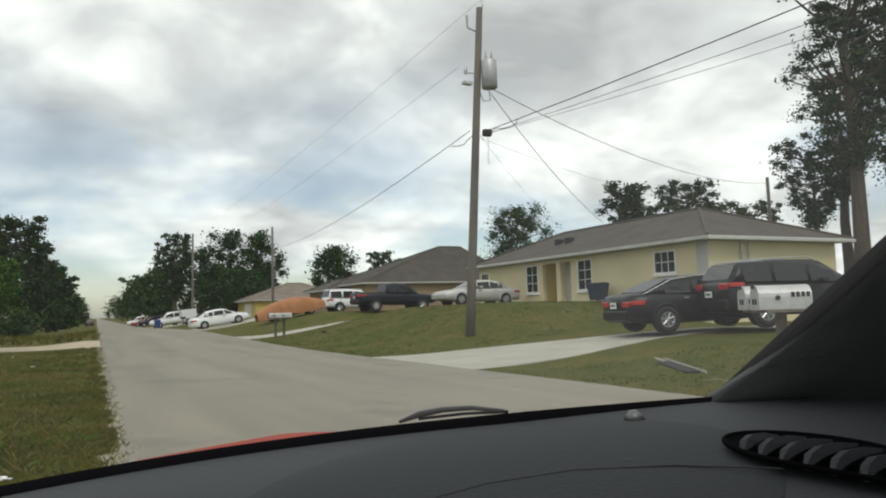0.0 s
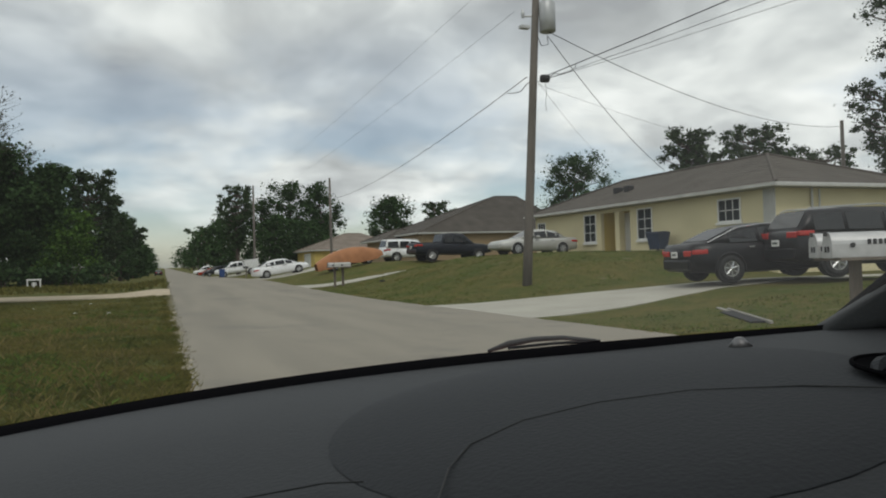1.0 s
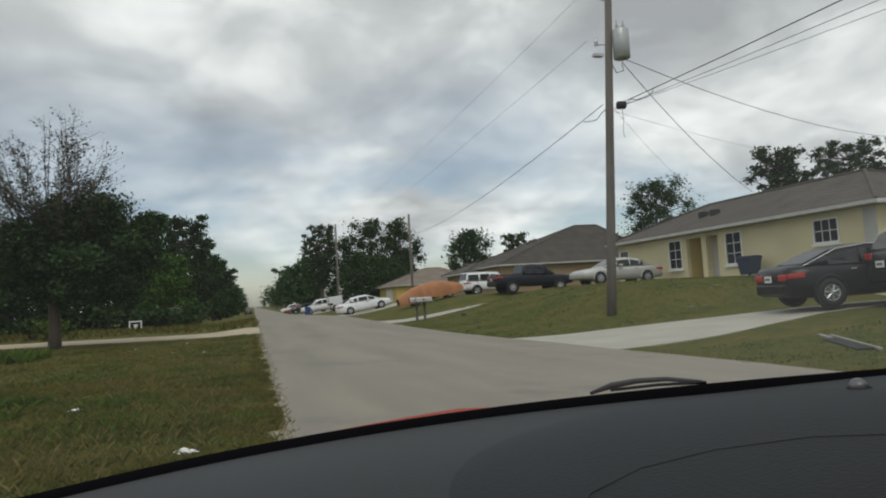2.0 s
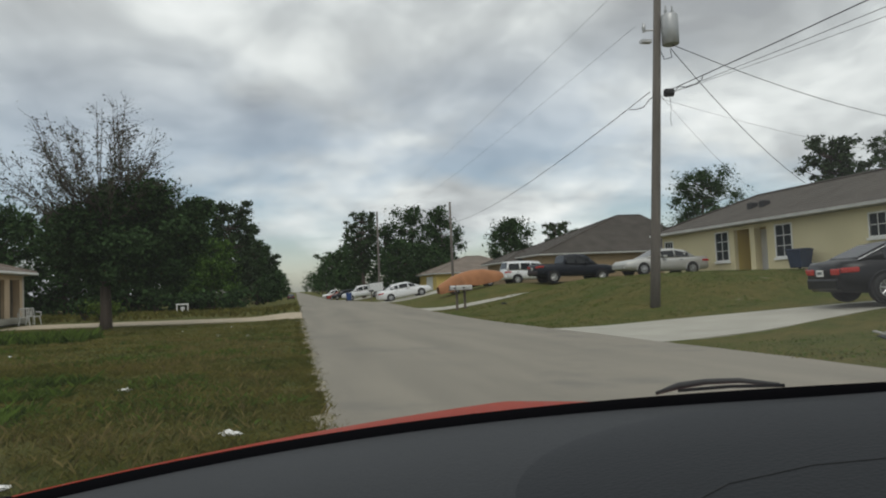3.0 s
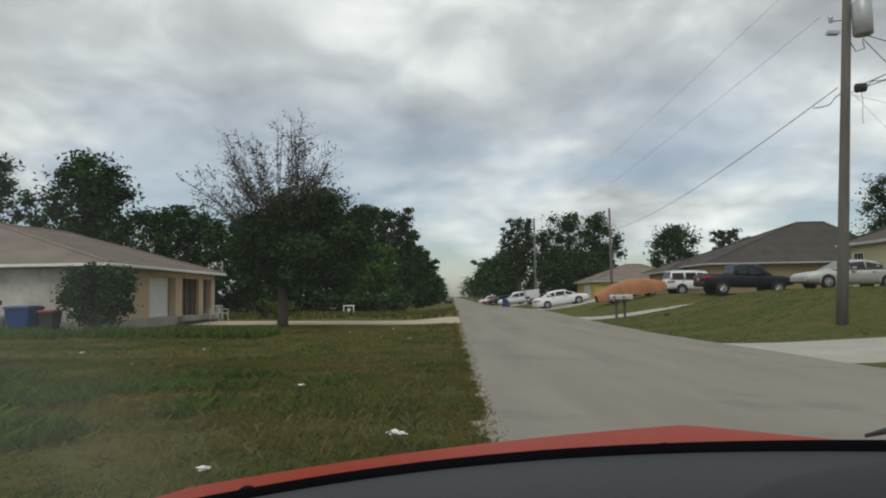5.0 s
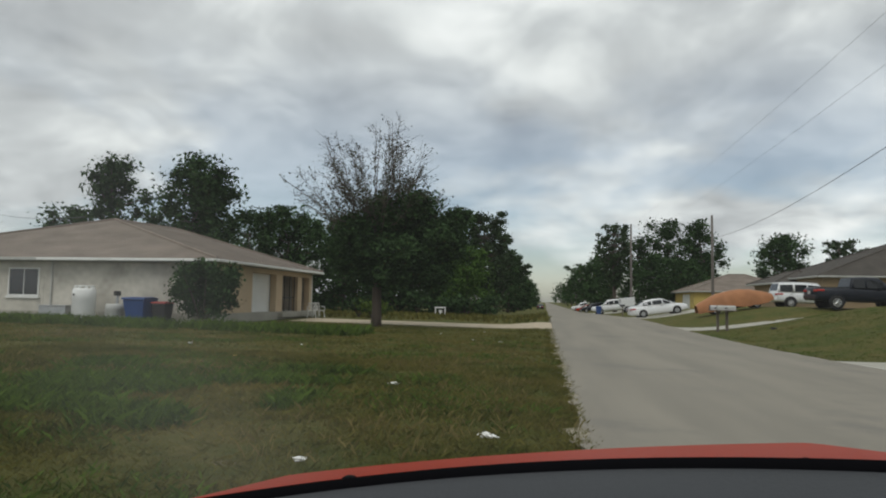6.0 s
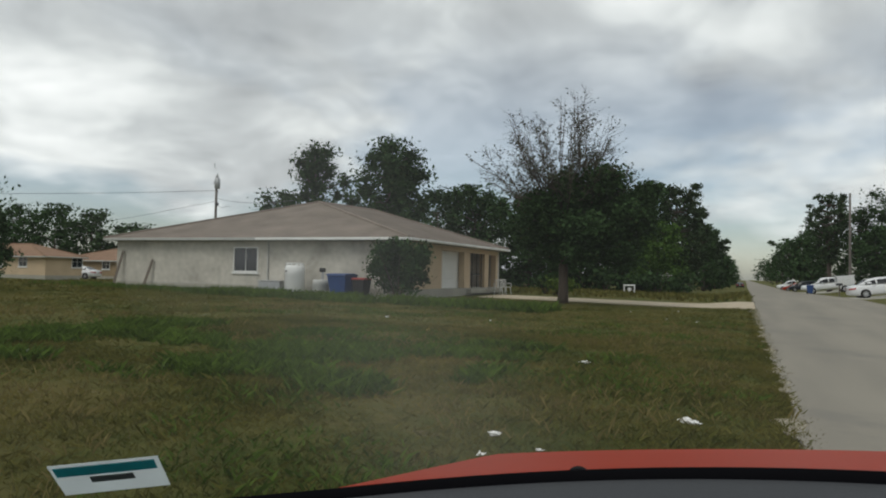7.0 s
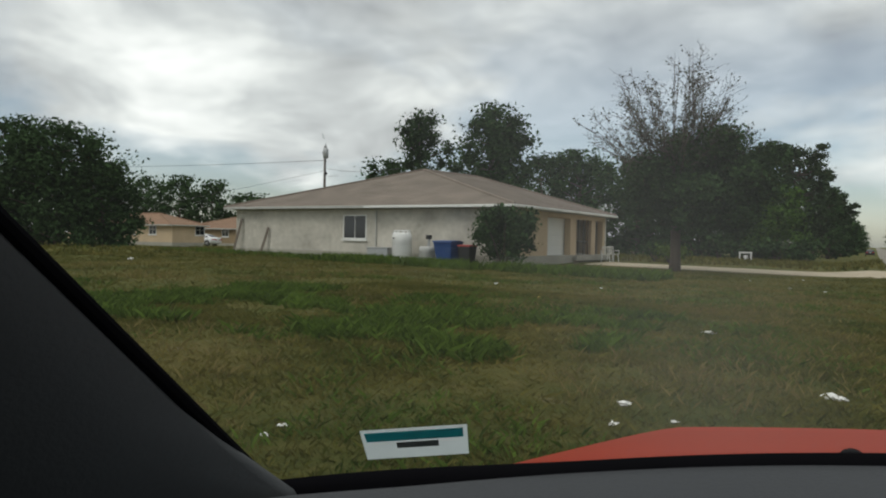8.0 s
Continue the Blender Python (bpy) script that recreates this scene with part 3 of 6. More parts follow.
def yellow_house():
    z = 1.62
    ze = 4.10
    h = thing("house", "pale yellow stucco bungalow with brown hipped shingle roof", "house", pose(0, 0, fall(24.8, 28.0)))
    x0, x1, y0, y1 = 21.0, 28.6, 19.0, 36.6
    part("foundation", box(x0 - 0.04, x1 + 0.04, y0 - 0.04, y1 + 0.04, 0.2, z + 0.119), M["yellow"], h)
    wins = [(30.9, 1.0, 2.38, 1.36), (26.45, 0.98, 2.38, 1.36), (21.25, 1.1, 2.88, 0.82), (35.9, 0.8, 2.6, 1.0)]
    ops = [(c - w / 2, c + w / 2, b, b + hh) for c, w, b, hh in wins] + [(27.55, 29.95, z + 0.12, 3.78)]
    wall_with_openings(h, "-x", x0, y0, y1, z + 0.12, ze - 0.14, ops, M["yellow"])
    for c, w, b, hh in wins:
        frame_window(h, "-x", (x0, c, b), w, hh, (2, 3) if hh > 1.2 else (3, 2))
    wall_with_openings(h, "-y", y0, x0 + 0.2, x1 - 0.2, z + 0.12, ze - 0.14, [], M["yellow"])
    wall_with_openings(h, "+y", y1, x0 + 0.2, x1 - 0.2, z + 0.12, ze - 0.14, [], M["yellow"])
    wall_with_openings(h, "+x", x1, y0, y1, z + 0.12, ze - 0.14, [], M["yellow"])
    # recessed entry, with a pier at its middle
    part("entry_wall", box(x0 + 1.3, x0 + 1.4, 27.4, 30.1, z + 0.12, 3.9), M["ochre"], h)
    part("entry_side", box(x0 + 0.2, x0 + 1.3, 27.35, 27.5, z + 0.12, 3.9), M["ochre"], h)
    part("entry_side", box(x0 + 0.2, x0 + 1.3, 30.0, 30.15, z + 0.12, 3.9), M["ochre"], h)
    part("entry_floor", box(x0 - 0.9, x0 + 1.3, 27.5, 30.0, z + 0.02, z + 0.14), M["concrete"], h)
    part("porch_pier", box(x0 - 0.05, x0 + 0.3, 28.35, 28.7, z + 0.1, 3.78), M["yellow"], h, bevel=0.015)
    d = part("door", box(x0 + 1.25, x0 + 1.3, 28.9, 29.8, z + 0.14, z + 2.17), M["white"], h, bevel=0.01)
    part("door_handle", tube([(x0 + 1.2, 29.0, z + 1.1), (x0 + 1.2, 29.1, z + 1.1)], 0.025, 6), M["metal"], d)
    part("corner_trim", box(x0 - 0.03, x0 + 0.001, y0, y0 + 0.55, z + 0.12, ze - 0.16), M["offwhite"], h)
    # meter box and conduits on the end wall
    mb = part("meter_box", box(22.6, 22.95, y0 - 0.16, y0 - 0.001, 2.5, 3.0), M["metal"], h, bevel=0.02)
    part("conduit", tube([(22.75, y0 - 0.08, 3.0), (22.75, y0 - 0.08, 4.0)], 0.04, 8), M["metal"], mb)
    part("conduit", tube([(23.15, y0 - 0.07, 1.8), (23.15, y0 - 0.07, 3.9)], 0.03, 8), M["metal"], mb)
    r = hip_roof(h, x0, x1, y0, y1, ze, ((24.8, 22.8), (24.8, 33.0)), 5.84, M["shingle"])
    part("gutter", box(x0 - 0.62, x1 + 0.5, y0 - 0.64, y0 - 0.535, ze - 0.15, ze - 0.02), M["offwhite"], r, bevel=0.02)
    for yy in (29.6, 30.5):
        part("roof_vent", box(22.35, 22.75, yy - 0.2, yy + 0.2, 4.75, 5.2), M["trim"], r, bevel=0.05)
    return h


def brown_house():
    h = thing("house", "low tan stucco house with broad brown hipped roof", "house", pose(0, 0, fall(25.0, 62.0)))
    z, ze = 1.5, 4.45
    x0, x1, y0, y1 = 21.9, 38.0, 59.0, 72.0
    part("foundation", box(x0, x1, y0, y1, 0.6, z + 0.15), M["concrete"], h)
    wall_with_openings(h, "-y", y0, x0, x1, z + 0.15, ze - 0.14, [(24.2, 25.2, 2.6, 3.7)], M["tan"])
    frame_window(h, "-y", (24.7, y0, 2.6), 1.0, 1.1, (2, 2))
    wall_with_openings(h, "-x", x0, y0 + 0.2, y1, z + 0.15, ze - 0.14, [(61.2, 62.4, 2.5, 3.8)], M["tan"])
    frame_window(h, "-x", (x0, 61.8, 2.5), 1.2, 1.3)
    hip_roof(h, x0, x1, y0, y1, ze, ((32.5, 65.2), (35.0, 65.2)), 8.4, M["shingle"])
    # lower front wing
    part("front_wing", box(20.6, x0 - 0.002, 65.0, 72.5, z - 0.6, 4.0), M["tan"], h)
    hip_roof(h, 20.6, 25.0, 65.0, 72.5, 4.05, ((22.8, 67.4), (22.8, 70.1)), 5.2, M["shingle"], over=0.6, name="wing_roof")


def far_house():
    h = thing("house", "distant ochre stucco house with grey-brown roof", "house", pose(0, 0, fall(20.0, 88.0)))
    z, ze = 1.2, 3.75
    x0, x1, y0, y1 = 17.6, 30.0, 86.0, 98.0
    part("foundation", box(x0, x1, y0, y1, 0.6, z + 0.1), M["concrete"], h)
    wall_with_openings(h, "-y", y0, x0, x1, z + 0.1, ze - 0.14, [(21.5, 22.7, 2.2, 3.3), (25.0, 26.2, 2.2, 3.3)], M["ochre"])
    frame_window(h, "-y", (22.1, y0, 2.2), 1.2, 1.1, (2, 2))
    frame_window(h, "-y", (25.6, y0, 2.2), 1.2, 1.1, (2, 2))
    wall_with_openings(h, "-x", x0, y0 + 0.2, y1, z + 0.1, ze - 0.14, [(88.5, 93.5, z + 0.1, 3.4)], M["ochre"])
    part("garage_door", box(x0 + 0.1, x0 + 0.16, 88.5, 93.5, z + 0.1, 3.4), M["white"], h)
    hip_roof(h, x0, x1, y0, y1, ze, ((23.0, 92), (25.0, 92)), 6.0, M["shingle_l"])


def cream_house():
    """The house on the lower side: long stained end wall, garage and porch piers to the street."""
    z, ze = 0.26, 2.74
    h = thing("house", "stained cream stucco bungalow with faded brown hipped roof", "house")
    x0, x1, y0, y1 = -32.5, -14.4, 28.5, 41.9
    part("foundation", box(x0 - 0.03, x1 + 0.03, y0 - 0.03, y1 + 0.03, -0.3, z + 0.1), M["concrete"], h)
    wall_with_openings(h, "-y", y0, x0, x1 - 0.35, z + 0.1, ze - 0.14, [(-24.15, -22.70, 1.08, 2.24)], M["cream"])
    frame_window(h, "-y", (-23.43, y0, 1.08), 1.45, 1.16, (2, 1))
    part("wall_band", box(-22.50, -22.42, y0 - 0.018, y0, z + 0.1, ze - 0.16), M["cream"], h)
    wall_with_openings(h, "+y", y1, x0, x1, z + 0.1, ze - 0.14, [], M["cream"])
    wall_with_openings(h, "-x", x0, y0 + 0.2, y1 - 0.2, z + 0.1, ze - 0.14, [], M["cream"])
    # street front: solid wall, then piers carrying a beam, with the garage door and a screened porch behind
    fx = x1
    part("front_wall", box(fx - 0.35, fx, y0, 31.5, z, ze - 0.14), M["beige"], h)
    part("beam", box(fx - 0.35, fx, 31.5, y1 - 0.2, 2.36, ze - 0.14), M["beige"], h)
    for a, b in ((31.5, 32.9), (36.0, 36.9), (39.3, 40.0), (41.3, 41.7)):
        part("pier", box(fx - 0.35, fx, a, b, z - 0.05, 2.36), M["beige"], h, bevel=0.015)
    g = part("garage_door", box(fx - 0.45, fx - 0.40, 32.8, 36.1, z + 0.05, 2.42), M["white"], h)
    for k in range(4):
        zz = z + 0.08 + k * 0.53
        part("panel", box(fx - 0.40, fx - 0.375, 32.92, 35.98, zz, min(zz + 0.50, 2.36)), M["white"], g, bevel=0.012)
    part("porch_back", box(fx - 2.3, fx - 2.2, 36.2, y1 - 0.2, z, 2.6), M["beige"], h)
    part("porch_side", box(fx - 2.2, fx - 0.36, 36.2, 36.3, z, 2.6), M["beige"], h)
    d = part("door", box(fx - 2.2, fx - 2.16, 37.6, 38.5, z + 0.06, 2.1), M["dark"], h, bevel=0.01)
    part("door_handle", tube([(fx - 2.12, 37.7, 1.2), (fx - 2.12, 37.8, 1.2)], 0.025, 6), M["metal"], d)
    part("porch_ceiling", box(fx - 2.2, fx - 0.36, 36.3, y1 - 0.2, 2.5, 2.56), M["offwhite"], h)
    part("porch_floor", box(fx - 2.2, fx + 0.3, 36.3, y1 - 0.2, z - 0.2, z + 0.06), M["concrete"], h)
    sc = bmesh.new()
    for yy in (36.95, 37.7, 38.5, 39.25):
        box(fx - 0.22, fx - 0.18, yy - 0.02, yy + 0.02, z, 2.36, bm=sc)
    box(fx - 0.22, fx - 0.18, 36.95, 39.25, 1.1, 1.15, bm=sc)
    part("screen_frame", sc, M["screen"], h)
    r = hip_roof(h, x0, x1, y0, y1, ze, ((-23.4, 34.9), (-22.6, 40.0)), 5.24, M["shingle_l"])
    part("gutter", box(-22.4, x1 + 0.52, y0 - 0.63, y0 - 0.532, ze - 0.12, ze - 0.01), M["white"], r, bevel=0.02)
    part("gutter", box(x1 + 0.532, x1 + 0.62, y0 - 0.5, y1 + 0.4, ze - 0.12, ze - 0.01), M["white"], r, bevel=0.02)
    part("drain_pipe", tube([(-22.0, y0 - 0.06, 0.3), (-22.0, y0 - 0.06, 2.6)], 0.035, 8), M["offwhite"], h)
    return h


def small_house(label, x0, x1, y0, y1, z, ze, zt, wall_m, roof_m, wins):
    h = thing("house", label, "house")
    part("foundation", box(x0, x1, y0, y1, z - 0.6, z + 0.1), M["concrete"], h)
    ops = [(c - 0.6, c + 0.6, z + 1.0, z + 2.05) for c in wins]
    wall_with_openings(h, "-y", y0, x0, x1, z + 0.1, ze - 0.14, ops, wall_m)
    for c in wins:
        frame_window(h, "-y", (c, y0, z + 1.0), 1.2, 1.05, (2, 2))
    wall_with_openings(h, "+x", x1, y0 + 0.2, y1, z + 0.1, ze - 0.14, [(y0 + 3, y0 + 4.2, z + 1, z + 2.05)], wall_m)
    frame_window(h, "+x", (x1, y0 + 3.6, z + 1.0), 1.2, 1.05, (2, 2))
    ym = (y0 + y1) / 2
    hip_roof(h, x0, x1, y0, y1, ze, ((x0 + 5, ym), (x1 - 5, ym)), zt, roof_m)
    return h


yellow_house()
brown_house()
far_house()
cream_house()
small_house("small peach house with orange-brown roof beyond the field", -85.0, -64.8, 48.0, 52.0, 0.05, 2.08, 3.4, M["beige"], M["shingle_o"], (-72.0, -68.2))
small_house("small tan house with orange-brown roof beyond the long wall", -80.0, -60.0, 61.0, 70.0, -0.1, 1.9, 3.5, M["tan"], M["shingle_o"], (-77.0, -71.6))

# ---------------------------------------------------------------- the small red car that one looks out of
car = thing("red_car", "small red hatchback seen from its front seat, grey dashboard", "car", pose(0.002, 0.0, 0.934, -0.5, -6.325, 0.0))


def base_y(x):
    return 1.035 - 0.63 * x * x + (0.06 * S((-x - 0.45) / 0.35) if x < 0 else 0.0)


def glass_point(x, s):
    """A point of the windscreen: x across at its foot, s up the slope from 0 to 1."""
    side = x / 0.79
    rise = 0.60 - 0.10 * side if side > 0 else 0.60 - 0.13 * side
    c = 1 - 0.14 * s * 0.8
    return Vector((x * c, base_y(x) - 0.60 * s * (1 + 0.06 * (1 - abs(side))), 0.004 + rise * 0.80 * s))


def sheet(fn, nu, nv, bm=None, thick=None):
    bm = bm or bmesh.new()
    g = [[bm.verts.new(fn(i / nu, j / nv)) for i in range(nu + 1)] for j in range(nv + 1)]
    for j in range(nv):
        for i in range(nu):
            bm.faces.new((g[j][i], g[j][i + 1], g[j + 1][i + 1], g[j + 1][i]))
    if thick:
        bmesh.ops.solidify(bm, geom=list(bm.faces), thickness=thick)
    return bm


def dash_z(x, y):
    back = base_y(x) - y
    z = -0.007 + 0.006 * S(back / 0.25) - 0.02 * S((0.42 - y) / 0.2) - 0.25 * S((0.30 - y) / 0.16)
    z += 0.006 * S((abs(x) - 0.6) / 0.2) * S((y - 0.3) / 0.2)
    return z


def dash_fn(u, v):
    x = -0.86 + 1.72 * u
    y1 = base_y(min(0.80, abs(x))) - 0.012 - 0.4 * max(0, abs(x) - 0.80)
    y = y1 + (0.08 - y1) * v
    return Vector((x, y, dash_z(x, y)))


dash = part("dashboard", sheet(dash_fn, 60, 40), M["dash"], car, "dull grey vinyl dashboard", smooth=True)


def pad_fn(u, v):
    a, r = u * 2 * math.pi, v
    x, y = 0.48 + 0.215 * r * math.cos(a), 0.600 + 0.215 * r * math.sin(a)
    return Vector((x, y, dash_z(x, y) + 0.0005 + 0.005 * (1 - r ** 6)))


# darker tone paints the shading inside the pad's outline
part("dash_pad", sheet(pad_fn, 48, 12), M["dash_d"], dash, "raised airbag pad with shading in its colour", smooth=True)


def seam(pts, r=0.0008):
    return tube([(x, y, dash_z(x, y) + 0.0056) for x, y in pts], r, 6)


part("seam", seam([(0.295, 0.485), (0.319, 0.528), (0.348, 0.561), (0.40, 0.583), (0.463, 0.58), (0.528, 0.553), (0.583, 0.50), (0.62, 0.437)], 0.0006), M["trim"], dash)
part("seam", seam([(0.10, 0.53), (0.15, 0.565), (0.20, 0.572), (0.25, 0.56), (0.27, 0.545)], 0.0006), M["trim"], dash)
# side vent with its slats
vd = Vector((0.02, -1.0, 0)).normalized()
vn = Vector((-vd.y, vd.x, 0)) * -1
vc = Vector((0.655, 0.432, 0.0))


def vent_fn(u, v):
    a = u * 2 * math.pi
    p = vc + vd * 0.078 * v * math.cos(a) + vn * 0.030 * v * math.sin(a)
    return Vector((p.x, p.y, dash_z(p.x, p.y) + 0.009 - 0.006 * (1 - v ** 4)))


# shallow black sheet paints the shade inside the vent
vent = part("vent", sheet(vent_fn, 32, 6), M["frit"], dash, "side air vent, its dark hollow painted black", smooth=True)
part("vent_rim", tube([(lambda p: (p.x, p.y, dash_z(p.x, p.y) + 0.009))(vc + vd * 0.080 * math.cos(a) + vn * 0.032 * math.sin(a)) for a in np.linspace(0, 2 * math.pi, 33)], 0.002, 6), M["frit"], vent)
for k in range(7):
    q = vc + vd * (-0.057 + 0.019 * k)
    w = 0.030 * math.sqrt(max(0.05, 1 - ((-0.057 + 0.019 * k) / 0.078) ** 2))
    part("vent_slat", tube([(lambda p: (p.x, p.y, dash_z(p.x, p.y) + 0.007))(q + vn * w * s + vd * 0.008 * s * s) for s in (-1, -0.5, 0, 0.5, 1)], [0.002, 0.006, 0.0075, 0.006, 0.002], 6), M["dash_d"], vent)
# small dark bar on the dash by the driver; pale ends paint two reflections
pl = part("dash_plate", tube([(-0.42, 0.70, dash_z(-0.42, 0.70) + 0.004), (-0.33, 0.725, dash_z(-0.33, 0.725) + 0.004)], 0.003, 6), M["trim"], dash)
for x, y in ((-0.42, 0.70), (-0.33, 0.725)):
    part("rivet", tube([(x - 0.008, y - 0.002, dash_z(x, y) + 0.004), (x + 0.008, y + 0.002, dash_z(x, y) + 0.004)], 0.0035, 8), M["offwhite"], pl)
# black band along the foot of the glass
band = bmesh.new()
xs = np.linspace(-0.80, 0.80, 61)
rows = []
for x in xs:
    y = base_y(x)
    rows.append([band.verts.new(p) for p in ((x, y - 0.016, -0.020), (x, y - 0.013, -0.007), (x, y - 0.002, 0.003), (x, y + 0.010, 0.001), (x, y + 0.014, -0.030))])
for a, b in zip(rows, rows[1:]):
    for k in range(4):
        band.faces.new((a[k], b[k], b[k + 1], a[k + 1]))
bmesh.ops.recalc_face_normals(band, faces=band.faces)
part("screen_band", band, M["frit"], car, "black edge band of the windscreen", smooth=True)


def wind_mat():
    m = bpy.data.materials.new("windscreen_glass")
    m.use_nodes = True
    t = m.node_tree
    t.nodes.clear()
    tr, gl, df = t.nodes.new("ShaderNodeBsdfTransparent"), t.nodes.new("ShaderNodeBsdfGlossy"), t.nodes.new("ShaderNodeBsdfTranslucent")
    tr.inputs["Color"].default_value = (0.97, 0.985, 0.975, 1)
    gl.inputs["Roughness"].default_value = 0.02
    df.inputs["Color"].default_value = (0.8, 0.8, 0.8, 1)
    a, b, out = t.nodes.new("ShaderNodeMixShader"), t.nodes.new("ShaderNodeMixShader"), t.nodes.new("ShaderNodeOutputMaterial")
    # uneven strength of the translucent veil that imitates glare on the glass
    veil_noise = t.nodes.new("ShaderNodeMapRange")
    veil_noise.inputs["To Min"].default_value, veil_noise.inputs["To Max"].default_value = 0.5, 1.5
    t.links.new(noise_of(t, 1.6, 4), veil_noise.inputs["Value"])
    # painted veil of haze: thick before the driver and towards the far pillar, thin between
    across = t.nodes.new("ShaderNodeSeparateXYZ")
    t.links.new(t.nodes.new("ShaderNodeTexCoord").outputs["Object"], across.inputs[0])
    span = t.nodes.new("ShaderNodeMapRange")
    span.inputs["From Min"].default_value, span.inputs["From Max"].default_value = -0.8, 0.8
    t.links.new(across.outputs[0], span.inputs["Value"])
    film = t.nodes.new("ShaderNodeValToRGB")
    film.color_ramp.interpolation = "EASE"
    film.color_ramp.elements[0].position, film.color_ramp.elements[0].color = 0.19, (0.012, 0.012, 0.012, 1)
    film.color_ramp.elements[1].position, film.color_ramp.elements[1].color = 0.92, (0.045, 0.045, 0.045, 1)
    for p, v in ((0.295, 0.055), (0.42, 0.012), (0.72, 0.013)):
        film.color_ramp.elements.new(p).color = (v, v, v, 1)
    t.links.new(span.outputs[0], film.inputs[0])
    much = t.nodes.new("ShaderNodeMath")
    much.operation = "MULTIPLY"
    t.links.new(film.outputs["Color"], much.inputs[0])
    t.links.new(veil_noise.outputs[0], much.inputs[1])
    t.links.new(much.outputs[0], a.inputs[0])
    t.links.new(tr.outputs[0], a.inputs[1])
    t.links.new(df.outputs[0], a.inputs[2])
    b.inputs[0].default_value = 0.03
    t.links.new(a.outputs[0], b.inputs[1])
    t.links.new(gl.outputs[0], b.inputs[2])
    t.links.new(b.outputs[0], out.inputs[0])
    return m


ws = part("windscreen", sheet(lambda u, v: glass_point(-0.79 + 1.63 * u, v), 32, 12), wind_mat(), car, "clear windscreen with a veil of haze put into the glass", smooth=True)
ws.visible_shadow = False
# sticker inside the lower corner of the glass
st_l, st_r = Vector((-0.530, 0.585, 0.100)), Vector((-0.456, 0.628, 0.100))
down = Vector((-0.018, 0.030, -0.031))
drop = Vector((0.0, -0.006, 0.002))


def sticker_bm(u0, u1, v0, v1, off):
    bm = bmesh.new()
    n = (st_r - st_l).cross(down).normalized()
    if n.y > 0:
        n = -n
    q = [st_l.lerp(st_r, u) + down * v + n * off for u, v in ((u0, v0), (u1, v0), (u1, v1), (u0, v1))]
    lo, hi = [bm.verts.new(p) for p in q], [bm.verts.new(p + n * 0.0006) for p in q]
    bm.faces.new(lo)
    bm.faces.new(hi[::-1])
    for i in range(4):
        bm.faces.new((lo[i], lo[(i + 1) % 4], hi[(i + 1) % 4], hi[i]))
    bmesh.ops.recalc_face_normals(bm, faces=bm.faces)
    return bm


for nm in ("sticker", "teal"):
    nt = M[nm].node_tree
    pr = nt.nodes["Principled BSDF"]
    trl, mx = nt.nodes.new("ShaderNodeBsdfTranslucent"), nt.nodes.new("ShaderNodeMixShader")
    nt.links.new(pr.inputs["Base Color"].links[0].from_socket, trl.inputs["Color"])
    mx.inputs[0].default_value = 0.75
    nt.links.new(pr.outputs[0], mx.inputs[1])
    nt.links.new(trl.outputs[0], mx.inputs[2])
    nt.links.new(mx.outputs[0], nt.nodes["Material Output"].inputs["Surface"])
sk = part("sticker", sticker_bm(0, 1, 0, 1, 0), M["sticker"], car, "white windscreen sticker with teal header")
part("header_strip", sticker_bm(0.04, 0.96, 0.06, 0.34, 0.0012), M["teal"], sk)
part("text_bar", sticker_bm(0.32, 0.72, 0.42, 0.60, 0.0012), M["ink"], sk)
# pillars, one each side, with trim inside and dark door panels behind
for side in (-1, 1):
    e = [glass_point(side * 0.79, s) + Vector((0.030 if side > 0 else 0.008, 0, 0)) for s in np.linspace(-0.12, 1.0, 12)]
    bm = bmesh.new()
    rr = []
    for i, p in enumerate(e):
        o = Vector((side, -0.35, 0)).normalized()
        flare = 0.05 * max(0, 1 - i / 2.5)
        rr.append([bm.verts.new(q) for q in (p + Vector((-side * (0.006 + flare), 0.006 + flare * 0.3, -0.002)), p + Vector((-side * (0.014 + flare), -0.012, 0.0)), p + Vector((side * 0.02, -0.075, -0.004)), Vector((side * 0.86, p.y - 0.26, p.z - 0.03)), Vector((side * 0.90, p.y - 0.20, p.z - 0.02)), p + Vector((side * 0.06, 0.03, 0.01)))])
    for a, b in zip(rr, rr[1:]):
        for k in range(6):
            bm.faces.new((a[k], a[(k + 1) % 6], b[(k + 1) % 6], b[k]))
    bmesh.ops.recalc_face_normals(bm, faces=bm.faces)
    pil = part("pillar", bm, M["trim_in"], car, "dark grey pillar trim", smooth=True)
    # black rubber edge
    part("pillar_seal", tube([p + Vector((-side * 0.010, 0.004, 0.001)) for p in e], 0.0075, 8), M["frit"], pil)
    fl = 0.86 * side
    dm = bmesh.new()
    a0, a1 = sorted((fl, fl + side * 0.06))
    box(a0, a1, -1.0, 0.62, -0.75, -0.03, bm=dm)
    part("door_panel", dm, M["trim_in"], car, bevel=0.01)
# unseen headliner, floor and tail, added to close the cabin against daylight
part("roof_panel", sheet(lambda u, v: Vector((-0.78 + 1.56 * u, 0.44 - 1.7 * v - 0.34 * (2 * u - 1) ** 2 * (1 - v), 0.495 + 0.03 * (1 - (2 * u - 1) ** 2))), 12, 8, thick=0.03), M["cloth"], car, "unseen pale cloth headliner closing the cabin", smooth=True)
part("floor_pan", box(-0.85, 0.85, -1.2, 0.9, -0.80, -0.75), M["trim_in"], car)
part("firewall", box(-0.85, 0.85, 0.30, 0.34, -0.75, -0.27), M["trim_in"], car)
